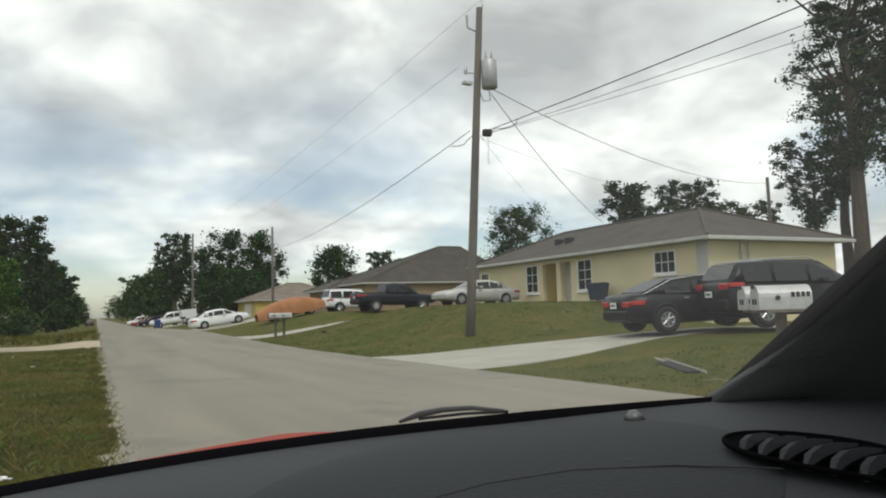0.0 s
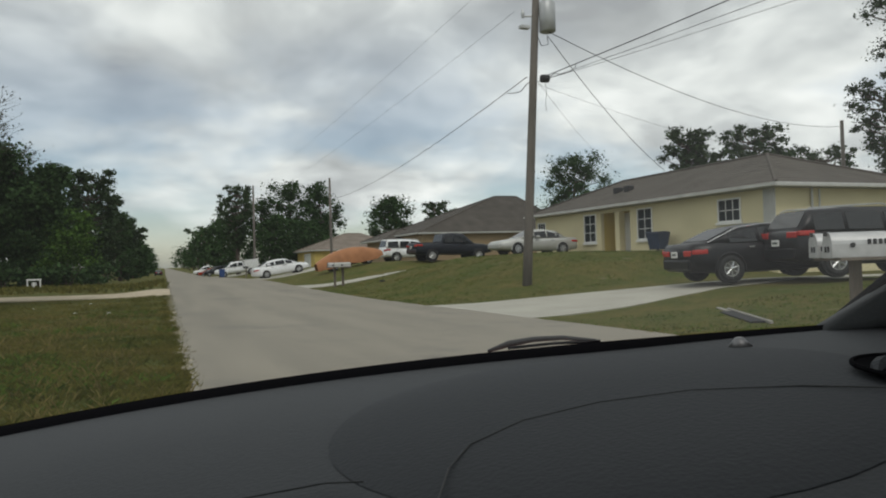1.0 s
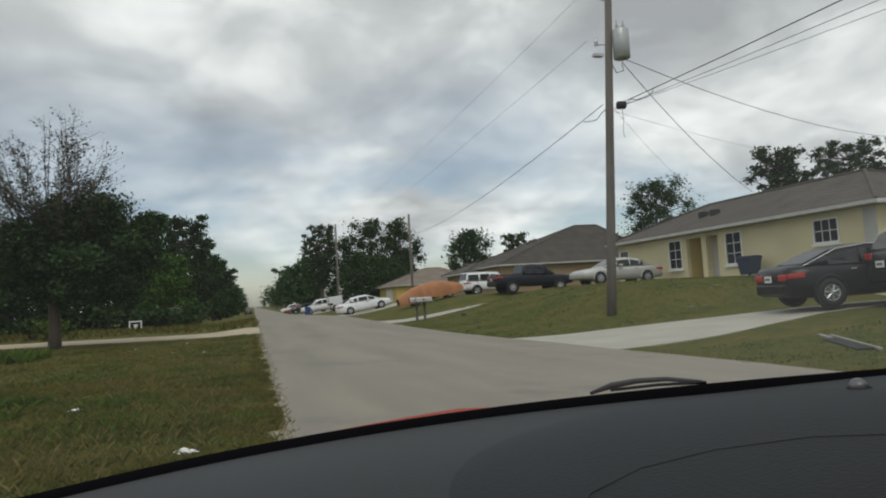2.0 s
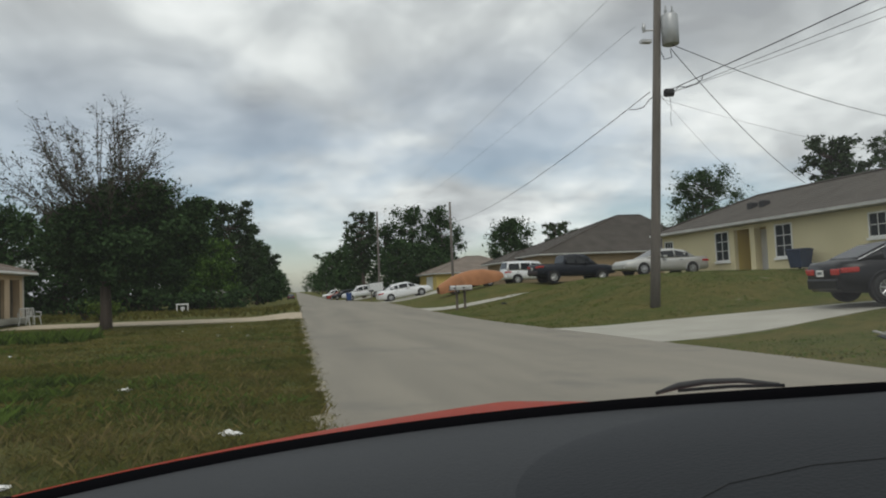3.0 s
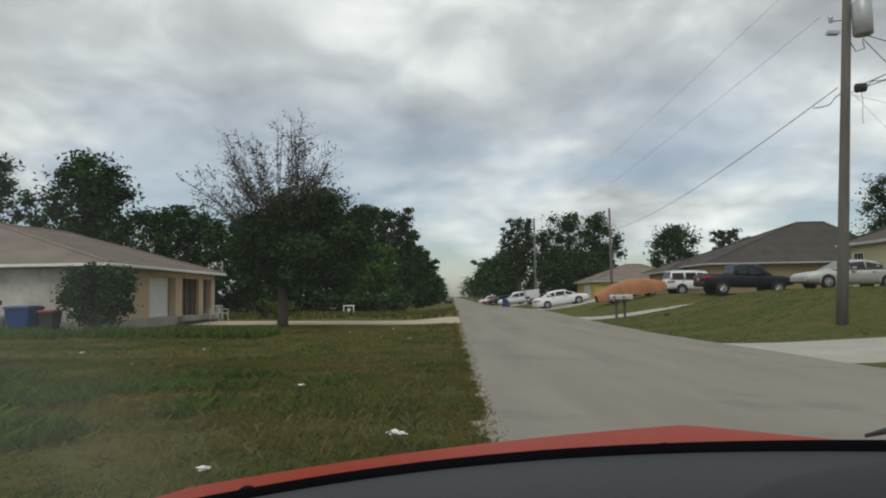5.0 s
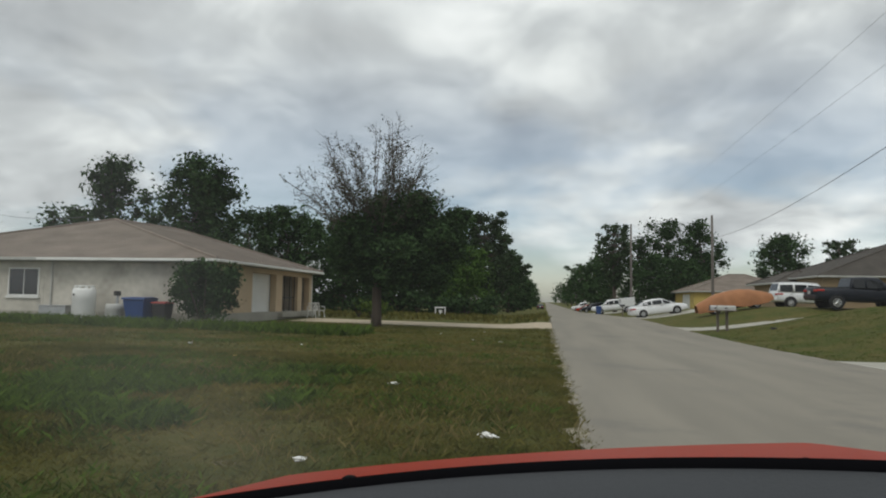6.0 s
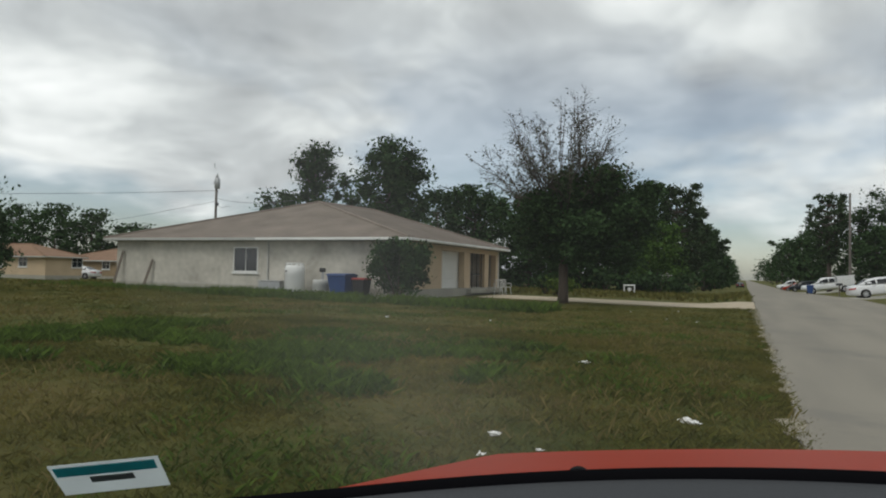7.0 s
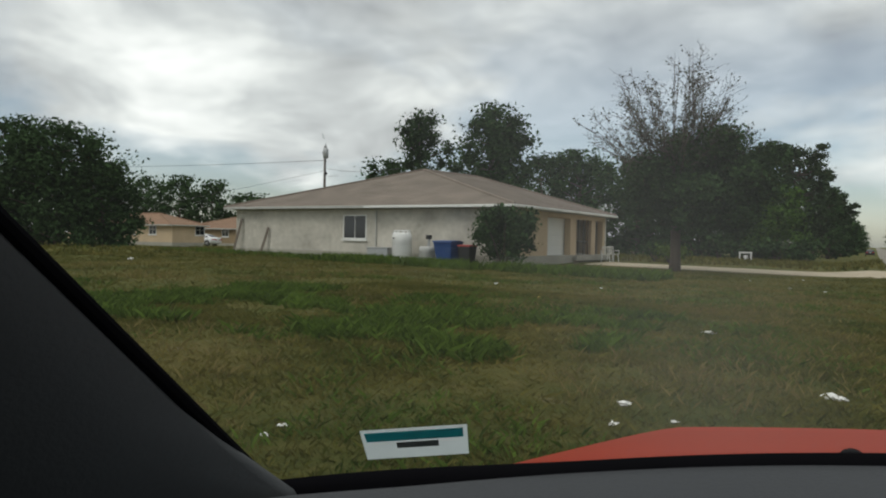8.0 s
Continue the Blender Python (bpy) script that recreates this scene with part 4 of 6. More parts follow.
part("tailgate", box(-0.85, 0.85, -1.26, -1.2, -0.8, 0.05), M["trim_in"], car)


def hood_fn(u, v):
    x = -0.74 + 1.48 * u
    y0 = base_y(x) + 0.004
    y = y0 + (2.02 - 0.20 * (x / 0.74) ** 2 - 0.28 * abs(x / 0.74) ** 5 - y0) * v
    z = -0.027 - 0.145 * (y - 1.035) - 0.022 * (x / 0.7) ** 2 - 0.30 * max(0.0, abs(x) - 0.58) ** 1.3
    return Vector((x, y, z - 0.9 * max(0.0, y - 1.76) ** 2))


part("hood", sheet(hood_fn, 48, 40), M["hood"], car, "glossy red bonnet", smooth=True)


def bead(p, r):
    bm = bmesh.new()
    bmesh.ops.create_uvsphere(bm, u_segments=16, v_segments=10, radius=1)
    for v in bm.verts:
        v.co = Vector((p[0] + v.co.x * r * 1.15, p[1] + v.co.y * r * 1.4, p[2] + max(-0.4, v.co.z) * r * 0.95))
    return bm


for p in ((-0.213, 1.045, -0.013), (0.329, 1.000, -0.015)):
    part("washer_nozzle", bead(p, 0.012), M["frit"], car, "black washer nozzle", smooth=True)
wp = part("wiper", tube([(0.535, 0.922, -0.006), (0.560, 0.911, 0.000), (0.585, 0.893, 0.0025), (0.612, 0.868, 0.002), (0.640, 0.838, -0.004)], [0.002, 0.0042, 0.0035, 0.003, 0.002], 8), M["trim"], car, "black wiper arm", smooth=True)
part("wiper_blade", tube([(0.555, 0.905, -0.004), (0.60, 0.87, -0.003), (0.64, 0.83, -0.004)], 0.002, 6), M["frit"], wp)
# small pale cone on the dash
bm = bmesh.new()
bmesh.ops.create_cone(bm, cap_ends=True, segments=10, radius1=0.013, radius2=0.004, depth=0.010)
bm.transform(pose(0.688, 0.662, 0.001))
part("dash_sensor", bm, M["metal_d"], dash, "small pale cone on the dashboard", smooth=True)

# ---------------------------------------------------------------- utility poles and cables


def sag(a, b, drop, n=14):
    a, b = Vector(a), Vector(b)
    return [a.lerp(b, i / n) - Vector((0, 0, drop * 4 * (i / n) * (1 - i / n))) for i in range(n + 1)]


def cable(a, b, drop, r=0.012, label="thin black overhead cable between the poles"):
    a, b = [(p[0], p[1], p[2] + fall(p[0], p[1])) for p in (a, b)]
    ob = mesh_ob("overhead_cable", tube(sag(a, b, drop), r, 5), M["wire"])
    return tagged(ob, label, "cable", "overhead cables")


def utility_pole(x, y, top, lean=(0, 0), label="weathered wooden utility pole on the grass", gear=True):
    z = ground_z(x, y)
    p = thing("utility_pole", label, "utility pole", pose(x, y, fall(x, y)), "utility poles")
    z -= fall(x, y)

    def on(h):
        u = (h - z) / (top - z)
        return Vector((lean[0] * u, lean[1] * u, h))
    part("shaft", tube([on(z - 0.4), on(z + 2), on((z + top) / 2), on(top)], [0.165, 0.158, 0.14, 0.115], 14), M["pole"], p, smooth=True)
    if gear:
        can = on(9.72) + Vector((0.33, -0.25, 0))
        t = part("transformer", tube([can + Vector((0, 0, h)) for h in (-0.56, -0.54, 0.42, 0.46, 0.52)], [0.25, 0.28, 0.28, 0.25, 0.10], 18), M["metal"], p, "grey transformer can", smooth=True)
        for dx in (-0.12, 0.12):
            q = can + Vector((dx, 0, 0.5))
            part("bushing", tube([q, q + Vector((0, 0, 0.10)), q + Vector((0, 0, 0.12)), q + Vector((0, 0, 0.26))], [0.04, 0.06, 0.035, 0.03], 8), M["metal"], t)
        part("bracket", box(-0.05, 0.3, -0.25, -0.05, 9.3, 9.4), M["galv"], p)
        arm = on(9.75)
        part("insulator_arm", tube([arm, arm + Vector((-0.42, 0.12, 0.0))], 0.03, 8), M["galv"], p)
        part("insulator", tube([arm + Vector((-0.42, 0.12, -0.05)), arm + Vector((-0.42, 0.12, 0.1)), arm + Vector((-0.42, 0.12, 0.25))], [0.05, 0.07, 0.03], 8), M["metal"], p)
        a2 = on(11.3)
        part("cutout", tube([a2 + Vector((-0.12, 0.05, 0.0)), a2 + Vector((-0.40, 0.1, 0.1)), a2 + Vector((-0.42, 0.1, 0.55))], [0.03, 0.035, 0.05], 8), M["metal"], p)
        part("cap_insulator", tube([on(top), on(top) + Vector((0.1, 0, 0.12)), on(top) + Vector((0.12, 0, 0.32))], [0.05, 0.06, 0.03], 8), M["metal"], p)
        s = on(7.55) + Vector((0.33, -0.22, 0.0))
        part("splice_box", tube([s + Vector((-0.16, 0, 0)), s + Vector((-0.13, 0, 0)), s + Vector((0.13, 0, 0.02)), s + Vector((0.16, 0, 0.02))], [0.05, 0.14, 0.14, 0.05], 10), M["trim"], p, "dark cable splice box", smooth=True)
        part("drip_loop", tube([s + Vector(q) for q in ((0.1, 0, 0.02), (0.28, -0.22, 0.16), (0.42, -0.36, 0.10), (0.62, -0.62, 0.12), (0.72, -0.85, 0.26), (0.60, -1.0, 0.30))], 0.014, 6), M["wire"], p)
        part("drip_loop", tube([s + Vector(q) for q in ((-0.35, 0.2, 0.02), (-0.42, 0.6, -0.10), (-0.40, 1.0, -0.22), (-0.36, 1.5, -0.16), (-0.3, 2.2, 0.0))], 0.014, 6), M["wire"], p)
        part("hanging_wire", tube([s + Vector(q) for q in ((0.02, 0, -0.1), (0.05, 0.0, -0.5), (0.0, 0, -0.9), (0.04, 0, -1.1))], 0.008, 5), M["wire"], p)
        part("lead_wire", tube([on(9.0) + Vector((0.38, -0.2, 0)), on(8.75) + Vector((0.42, -0.25, 0)), on(8.7) + Vector((0.2, -0.15, 0)), on(9.1) + Vector((0.1, 0, 0))], 0.015, 6), M["wire"], p)
    return p


PX, PY, PT = 11.72, 21.1, 12.15
utility_pole(PX, PY, PT, (0.68, -0.25))
utility_pole(17.9, 78.0, 11.7, gear=False, label="distant wooden utility pole among the roadside trees")
utility_pole(11.6, 96.7, 12.9, gear=False, label="far wooden utility pole down the street")
utility_pole(11.6, -54.0, 12.0, gear=False, label="wooden utility pole further back along the street")
utility_pole(-49.9, 55.6, 10.5, gear=True, label="distant wooden pole with transformer behind the cream house")
utility_pole(44.0, 34.0, 10.8, gear=False, label="wooden pole behind the pine trees")
hub = (PX + 0.45, PY - 0.2)
cable((PX + 0.2, PY - 0.1, 7.65), (17.9, 78.0, 9.25), 0.75, 0.014, "thick black overhead cable between the poles")
cable((hub[0] + 0.2, hub[1] - 0.2, 7.6), (12.4, -54.0, 8.1), 1.15, 0.015, "thick black overhead cable between the poles")
cable((hub[0] + 0.2, hub[1] - 0.2, 7.5), (12.4, -54.0, 7.2), 1.45, 0.008)
cable((hub[0], hub[1], 7.45), (12.4, -54.0, 6.3), 1.7, 0.006)
cable((PX + 0.55, PY - 0.25, 12.3), (11.6, 96.7, 12.9), 0.5, 0.005)
cable((PX - 0.1, PY + 0.1, 9.95), (11.6, 96.7, 10.5), 0.5, 0.005)
cable((PX + 0.55, PY - 0.25, 12.3), (11.6, -54.0, 12.3), 0.5, 0.005)
cable((PX + 0.9, PY - 0.5, 9.15), (44.0, 34.0, 10.4), 1.0, 0.013)
cable((PX + 0.85, PY - 0.45, 9.05), (24.9, 29.6, 6.05), 0.35, 0.013)
cable((hub[0] + 0.1, hub[1], 7.5), (26.0, 34.0, 5.9), 0.35, 0.005)
cable((hub[0] + 0.1, hub[1], 7.4), (44.0, 34.0, 8.2), 0.7, 0.005)
cable((-49.9, 55.6, 9.0), (-100, 44.0, 8.6), 0.4, 0.02)
cable((-49.9, 55.6, 8.2), (-26.0, 36.0, 5.5), 0.3, 0.015)
cable((-49.9, 55.6, 7.9), (-100, 62.0, 3.5), 0.3, 0.015)

# ---------------------------------------------------------------- trees, bushes and grass
rng = np.random.default_rng(7)


def leaf_quads(centres, size, flat=0.0):
    """Small leaf sprays, one bent card each, turned at random."""
    n = len(centres)
    a = rng.normal(size=(n, 3))
    a[:, 2] *= 1 - flat
    a /= np.linalg.norm(a, axis=1)[:, None]
    b = np.cross(a, rng.normal(size=(n, 3)))
    b /= np.linalg.norm(b, axis=1)[:, None]
    s = size * rng.uniform(0.55, 1.35, n)[:, None]
    a, b = a * s, b * s * 0.6
    return np.stack([centres - a, centres - b * 0.9 + a * 0.1, centres + a, centres + b * 0.9 + a * 0.1], 1)


def in_clump(n, c, r):
    """Points thick in the middle of a clump and thinning out to a ragged rim."""
    d = rng.normal(size=(n, 3))
    d /= np.linalg.norm(d, axis=1)[:, None]
    d *= np.minimum(np.abs(rng.normal(size=n)) * 0.62, 1.25)[:, None]
    return np.array(c) + d * np.array(r)


def tree(x, y, h, crown_r, crown_lo=0.3, kind="oak", leaves=2200, size=0.22, label="", group="", lean=0.0, trunk_r=None):
    z = ground_z(x, y)
    p = thing("tree", label or "dark green broad-leaved tree beside the street", "tree", pose(x, y, z), group)
    tr = trunk_r or 0.018 * h + 0.04
    wob = [Vector((lean * h * u + rng.normal() * 0.02 * h * u, rng.normal() * 0.02 * h * u, h * u * 0.86)) for u in (0, 0.15, 0.35, 0.6, 0.8, 1.0)]
    wob[0].z = -0.25
    limbs = bmesh.new()
    tube(wob, [tr * 1.25, tr, tr * 0.85, tr * 0.6, tr * 0.35, tr * 0.08], 8, bm=limbs)
    clumps = []
    k = {"oak": 46, "pine": 62, "wood": 36, "bright": 44}[kind]
    for i in range(k):
        u = crown_lo + (0.98 - crown_lo) * (i + 0.5 + rng.uniform(-0.3, 0.3)) / k
        ang = i * 2.4 + rng.uniform(-0.5, 0.5)
        if kind == "pine":
            reach = crown_r * rng.uniform(0.35, 1.0) * math.sin(math.pi * min(1, 0.25 + 0.75 * (1 - (u - crown_lo) / (1 - crown_lo)) ** 0.7)) ** 0.6
            r = np.array([0.24, 0.24, 0.15]) * crown_r * rng.uniform(0.5, 1.5)
        else:
            v = (u - crown_lo) / (1 - crown_lo)
            reach = crown_r * rng.uniform(0.15, 0.85) * math.sqrt(max(0.05, 1 - (1.5 * v - 0.6) ** 2))
            r = np.array([0.36, 0.36, 0.27]) * crown_r * rng.uniform(0.55, 1.35)
        j = min(5, int(u / 0.86 * 5))
        o = wob[j].lerp(wob[min(5, j + 1)], 0.3)
        c = Vector((o.x + math.cos(ang) * reach, o.y + math.sin(ang) * reach, h * u))
        m = o.lerp(c, 0.55) + Vector((0, 0, -0.03 * h))
        tube([Vector((o.x, o.y, max(0.2, min(o.z, h * u - 0.35 * reach)))), m, c], [tr * 0.34, tr * 0.2, tr * 0.05], 5, bm=limbs, cap=False)
        clumps.append((c, r))
    if kind == "oak":
        clumps.append((Vector((wob[5].x, wob[5].y, h * 0.86)), np.array([0.4, 0.4, 0.22]) * crown_r))
    part("trunk", limbs, M["bark"], p, smooth=True)
    pts = np.concatenate([in_clump(int(leaves * (2.2 if y < 120 else 1.4)) // len(clumps), c, r) for c, r in clumps])
    pts[:, 2] = np.clip(pts[:, 2], 0.15, h * 1.03)
    quads_object("crown", leaf_quads(pts, size * (0.70 if y < 120 else 0.85), 0.3), M[{"oak": "leaf", "pine": "needle", "wood": "leaf", "bright": "leaf_b"}[kind]], p)
    return p


def yard_tree():
    """The tree before the wood: dense dark lower crown, thin twiggy top."""
    x, y, h = -8.05, 32.9, 9.9
    z = ground_z(x, y)
    p = thing("tree", "tall tree with dense dark lower crown and thin twiggy top", "tree", pose(x, y, z))
    bm = bmesh.new()
    tube([(0, 0, -0.3), (0.03, 0, 0.6), (0.0, 0.05, 2.0), (0.1, 0.0, 4.0), (0.25, 0.1, 6.5)], [0.30, 0.235, 0.21, 0.17, 0.08], 12, bm=bm)
    part("trunk", bm, M["bark"], p, smooth=True)
    tw = bmesh.new()
    tips = []
    for i in range(95):
        a = rng.uniform(0, 2 * math.pi)
        top = rng.uniform(5.3, 9.5) if i > 6 else rng.uniform(9.3, 10.4)
        reach = (4.2 - 0.9 * math.cos(a)) * rng.uniform(0.25, 1.12) * math.sqrt(max(0.06, 1 - ((top - 5.2) / 5.4) ** 2))
        if i < 5:
            reach, a = rng.uniform(0.2, 0.8), rng.uniform(-0.6, 0.6)
        s = Vector((0.1 + rng.normal() * 0.1, rng.normal() * 0.1, rng.uniform(3.0, 5.6)))
        e = Vector((math.cos(a) * reach + 0.1, math.sin(a) * reach, top))
        m = s.lerp(e, 0.5) + Vector((math.cos(a) * 0.45, math.sin(a) * 0.45, -0.15)) + Vector(rng.normal(size=3) * 0.12)
        tube([s, m, e], [0.034, 0.017, 0.006], 5, bm=tw, cap=False)
        for _ in range(17):
            o = m.lerp(e, rng.uniform(-0.2, 0.95))
            q = o + Vector((math.cos(a) * rng.uniform(-0.1, 0.7) + rng.normal() * 0.3, math.sin(a) * rng.uniform(-0.1, 0.7) + rng.normal() * 0.3, rng.uniform(0.05, 0.6)))
            tube([o, o.lerp(q, 0.5) + Vector(rng.normal(size=3) * 0.05), q], [0.011, 0.008, 0.004], 4, bm=tw, cap=False)
            tips += [o.lerp(q, f) for f in (0.35, 0.6, 0.8, 1.0)]
    part("twigs", tw, M["bark"], p, "bare twigs and thin branches")
    tp = np.array([tuple(t) for t in tips])
    tp = tp[rng.uniform(size=len(tp)) < 0.85]
    quads_object("thin_crown", leaf_quads(tp + rng.normal(size=tp.shape) * 0.10, 0.062), M["sparse"], p)["label"] = "thin brownish top leaves"
    low = [((0.4, 0.2, 3.8), (2.0, 1.9, 1.5)), ((1.4, 0.0, 4.9), (1.4, 1.4, 1.0))]
    for i in range(40):
        d = rng.normal(size=3)
        d /= np.linalg.norm(d)
        k = rng.uniform(0.55, 1.05)
        c = (0.75 + 3.1 * k * d[0] + (0.8 if d[2] > 0.3 else 0.0), 2.4 * k * d[1], 3.9 + (2.3 if d[2] > 0 else 1.9) * k * d[2])
        q = rng.uniform(0.55, 1.05)
        low.append((c, (q, q, q * 0.75)))
    pts = np.concatenate([in_clump(2600 if i > 1 else 9000, c, r) for i, (c, r) in enumerate(low)])
    pts[:, 2] = np.maximum(pts[:, 2], 1.25 + 0.25 * rng.uniform(size=len(pts)))
    quads_object("crown", leaf_quads(pts, 0.092, 0.2), M["leaf"], p)["label"] = "dense dark green lower crown"


def bush(x, y, w, h, material, label, n=1500, size=0.1, d=None, hedge=False):
    z = ground_z(x, y)
    p = thing("bush", label, "bush", pose(x, y, z))
    st = bmesh.new()
    for i in range(6):
        a = i * 1.05
        tube([(0, 0, -0.1), (math.cos(a) * w * 0.15, math.sin(a) * w * 0.15, h * 0.4), (math.cos(a) * w * 0.3, math.sin(a) * w * 0.3, h * 0.75)], [0.04, 0.025, 0.008], 5, bm=st)
    part("stems", st, M["bark"], p)
    d = d or w
    cl = [((rng.uniform(-0.26, 0.26) * w, rng.uniform(-0.26, 0.26) * d, h * rng.uniform(0.3, 0.72)), (w * 0.27, d * 0.27, h * 0.29)) for _ in range(9)]
    if hedge:
        cl = [((rng.uniform(-0.34, 0.34) * w, rng.uniform(-0.3, 0.3) * d, h * (0.14 + 0.74 * rng.uniform() ** 0.7)), (w * 0.16, d * 0.2, h * 0.15)) for _ in range(44)]
    pts = np.concatenate([in_clump(n // len(cl), c, r) for c, r in cl])
    pts[:, 2] = np.maximum(pts[:, 2], 0.03)
    quads_object("foliage", leaf_quads(pts, size), M[material], p)


yard_tree()
# the wood along the lower side of the street
wood = "dense dark wood along the street"
for x, y, h, r, kind, lv in (
        (-7.3, 84, 12.5, 3.1, "pine", 6500), (-10.8, 78, 11.4, 3.2, "oak", 4600), (-6.9, 100, 11.6, 3.0, "pine", 4200), (-6.2, 118, 10.6, 3.0, "oak", 2800), (-6.2, 138, 11.0, 3.0, "pine", 2600),
        (-6.4, 165, 10.4, 3.4, "wood", 1800), (-6.6, 200, 9.8, 3.8, "wood", 1500), (-7.0, 240, 9.6, 4.4, "wood", 1300), (-7.2, 290, 10.0, 5.4, "wood", 1300), (-7.8, 360, 11.0, 6.4, "wood", 1200), (-9.0, 460, 12.0, 8.0, "wood", 1200),
        (-13, 86, 9.0, 4.2, "oak", 3200), (-17.5, 84, 11.0, 4.6, "oak", 3200), (-22.5, 80, 11.5, 5.0, "oak", 3000), (-28, 78, 10.5, 5.0, "wood", 3000), (-33, 74, 11.0, 4.6, "wood", 2600),
        (-24, 62, 9.6, 4.4, "oak", 3600), (-29.5, 58, 11.0, 4.2, "oak", 3600), (-29.5, 55, 12.8, 4.6, "oak", 5600), (-36.8, 54, 12.4, 3.6, "oak", 4600), (-41.5, 56, 8.8, 3.6, "wood", 2200),
        (-19.5, 66, 9.0, 4.2, "oak", 3200), (-15.5, 71, 8.2, 4.0, "oak", 3200), (-46, 66, 8.0, 4.4, "wood", 1500)):
    tree(x, y, h, r, 0.04 if kind != "pine" else 0.16, kind, int(lv * 1.35), 0.28 if y < 120 else 0.5, wood and ("tall pine in the wood by the street" if kind == "pine" else "dark broad-leaved tree in the wood by the street"), "roadside wood")
tree(-11.6, 77, 9.6, 3.8, 0.04, "oak", 4200, 0.26, "dark broad-leaved tree in the wood by the street", "roadside wood")
tree(-10.4, 82, 9.4, 3.2, 0.04, "oak", 3600, 0.26, "dark broad-leaved tree in the wood by the street", "roadside wood")
tree(-8.3, 74, 7.2, 3.2, 0.06, "bright", 4200, 0.22, "brighter green tree at the edge of the wood", "roadside wood")
# far side of the field
for x, y, h, r, lv in ((-44.8, 24.6, 7.7, 4.6, 8000), (-43.0, 26.6, 5.4, 3.0, 4500), (-51, 24, 9.0, 5.0, 5500), (-47, 16, 8.4, 4.8, 5000), (-64, 30, 8.0, 4.6, 2500)):
    tree(x, y, h, r, 0.06, "wood", int(lv * 1.5), 0.19, "big dark leafy tree at the edge of the field", "field trees")
for x, y, h, r in ((-96, 66, 9.6, 5.5), (-90, 68, 9.8, 5.5), (-84, 69, 9.2, 5), (-104, 62, 9.6, 5.5), (-79, 72, 7.4, 4.5), (-112, 60, 9.6, 5.5), (-73, 76, 6.4, 4.0)):
    tree(x, y, h, r, 0.1, "wood", 1800, 0.38, "distant dark tree behind the small houses", "distant trees")
# banked side: pines and yard trees behind the houses
for x, y, h, r, lo, lv in ((36.8, 22.9, 21.0, 3.3, 0.34, 7500), (39.5, 21.8, 23.5, 3.8, 0.30, 7000), (39.6, 27.4, 10.0, 2.3, 0.45, 3600), (45.0, 29.0, 17.5, 3.2, 0.4, 3800), (44.0, 24.0, 21.0, 3.6, 0.3, 4500)):
    tree(x, y, h, r, lo, "pine", int(lv * 1.3), 0.15, "tall slash pine with open needle crown behind the bungalow", "pines")
for x, y, h, r, lo, kind, lv in (
        (37.6, 42.0, 10.2, 2.2, 0.52, "pine", 3200), (40.2, 42.0, 8.8, 1.7, 0.5, "pine", 1900), (44.4, 42.0, 10.9, 2.5, 0.5, "pine", 3600), (47.0, 42.0, 9.0, 2.4, 0.3, "oak", 3000), (50.5, 41.0, 9.4, 2.6, 0.4, "pine", 2800),
        (38.9, 60.0, 10.6, 3.9, 0.22, "oak", 5200), (33.7, 105, 10.9, 4.3, 0.2, "oak", 3000), (41.0, 104, 10.5, 2.2, 0.4, "pine", 1400), (46.0, 106, 9.6, 2.0, 0.4, "pine", 1200), (51.0, 108, 9.6, 2.0, 0.5, "pine", 1200)):
    tree(x, y, h, r, lo, kind, int(lv * 1.6), 0.18 if y < 80 else 0.32, "tree standing behind the houses on the bank", "yard trees")
for x, y, h, r, kind, lv in (
        (10.5, 108, 13.7, 2.9, "pine", 3400), (14.5, 112, 11.0, 4.2, "oak", 2600), (18.5, 108, 13.4, 4.4, "oak", 3600), (22.8, 107, 13.2, 4.0, "oak", 3400), (24.5, 112, 9.0, 3.8, "oak", 2000),
        (12.0, 128, 12.0, 4.4, "oak", 2000), (15.0, 100, 7.5, 3.6, "oak", 2600), (19.0, 101, 7.0, 3.6, "oak", 2600), (11.5, 150, 11.5, 4.5, "wood", 1500), (11.5, 180, 11.0, 5.0, "wood", 1400),
        (11.5, 215, 13.0, 5.0, "pine", 1300), (11.5, 260, 11.5, 6.0, "wood", 1200), (12.0, 320, 12.0, 7.0, "wood", 1200), (12.0, 400, 12.0, 9.0, "wood", 1200), (13.0, 520, 12.0, 11.0, "wood", 1000)):
    tree(x, y, h, r, 0.14 if kind != "pine" else 0.3, kind, lv, 0.32 if y < 140 else 0.55, "tree in the roadside clump down the street", "roadside clump")
bush(-14.05, 27.3, 3.2, 2.75, "leaf", "dark green overgrown shrub against the house corner", 16000, 0.085, 1.9, True)
bush(-10.6, 42.5, 2.6, 1.2, "weed", "yellow-green low bush by the driveway", 1400, 0.09)
bush(-12.2, 45.0, 2.4, 1.4, "leaf", "low dark bush at the wood's edge", 1400, 0.09)
bush(-5.6, 70, 2.6, 1.3, "leaf", "low dark bush at the wood's edge", 900, 0.14)
for i in range(16):
    bush(-40 + 2.3 * i + rng.uniform(-0.6, 0.6), 72 + rng.uniform(-3, 3) - 0.25 * abs(i - 8), 3.6, rng.uniform(1.6, 3.0), "leaf", "undergrowth shrub beneath the wood", 700, 0.2)


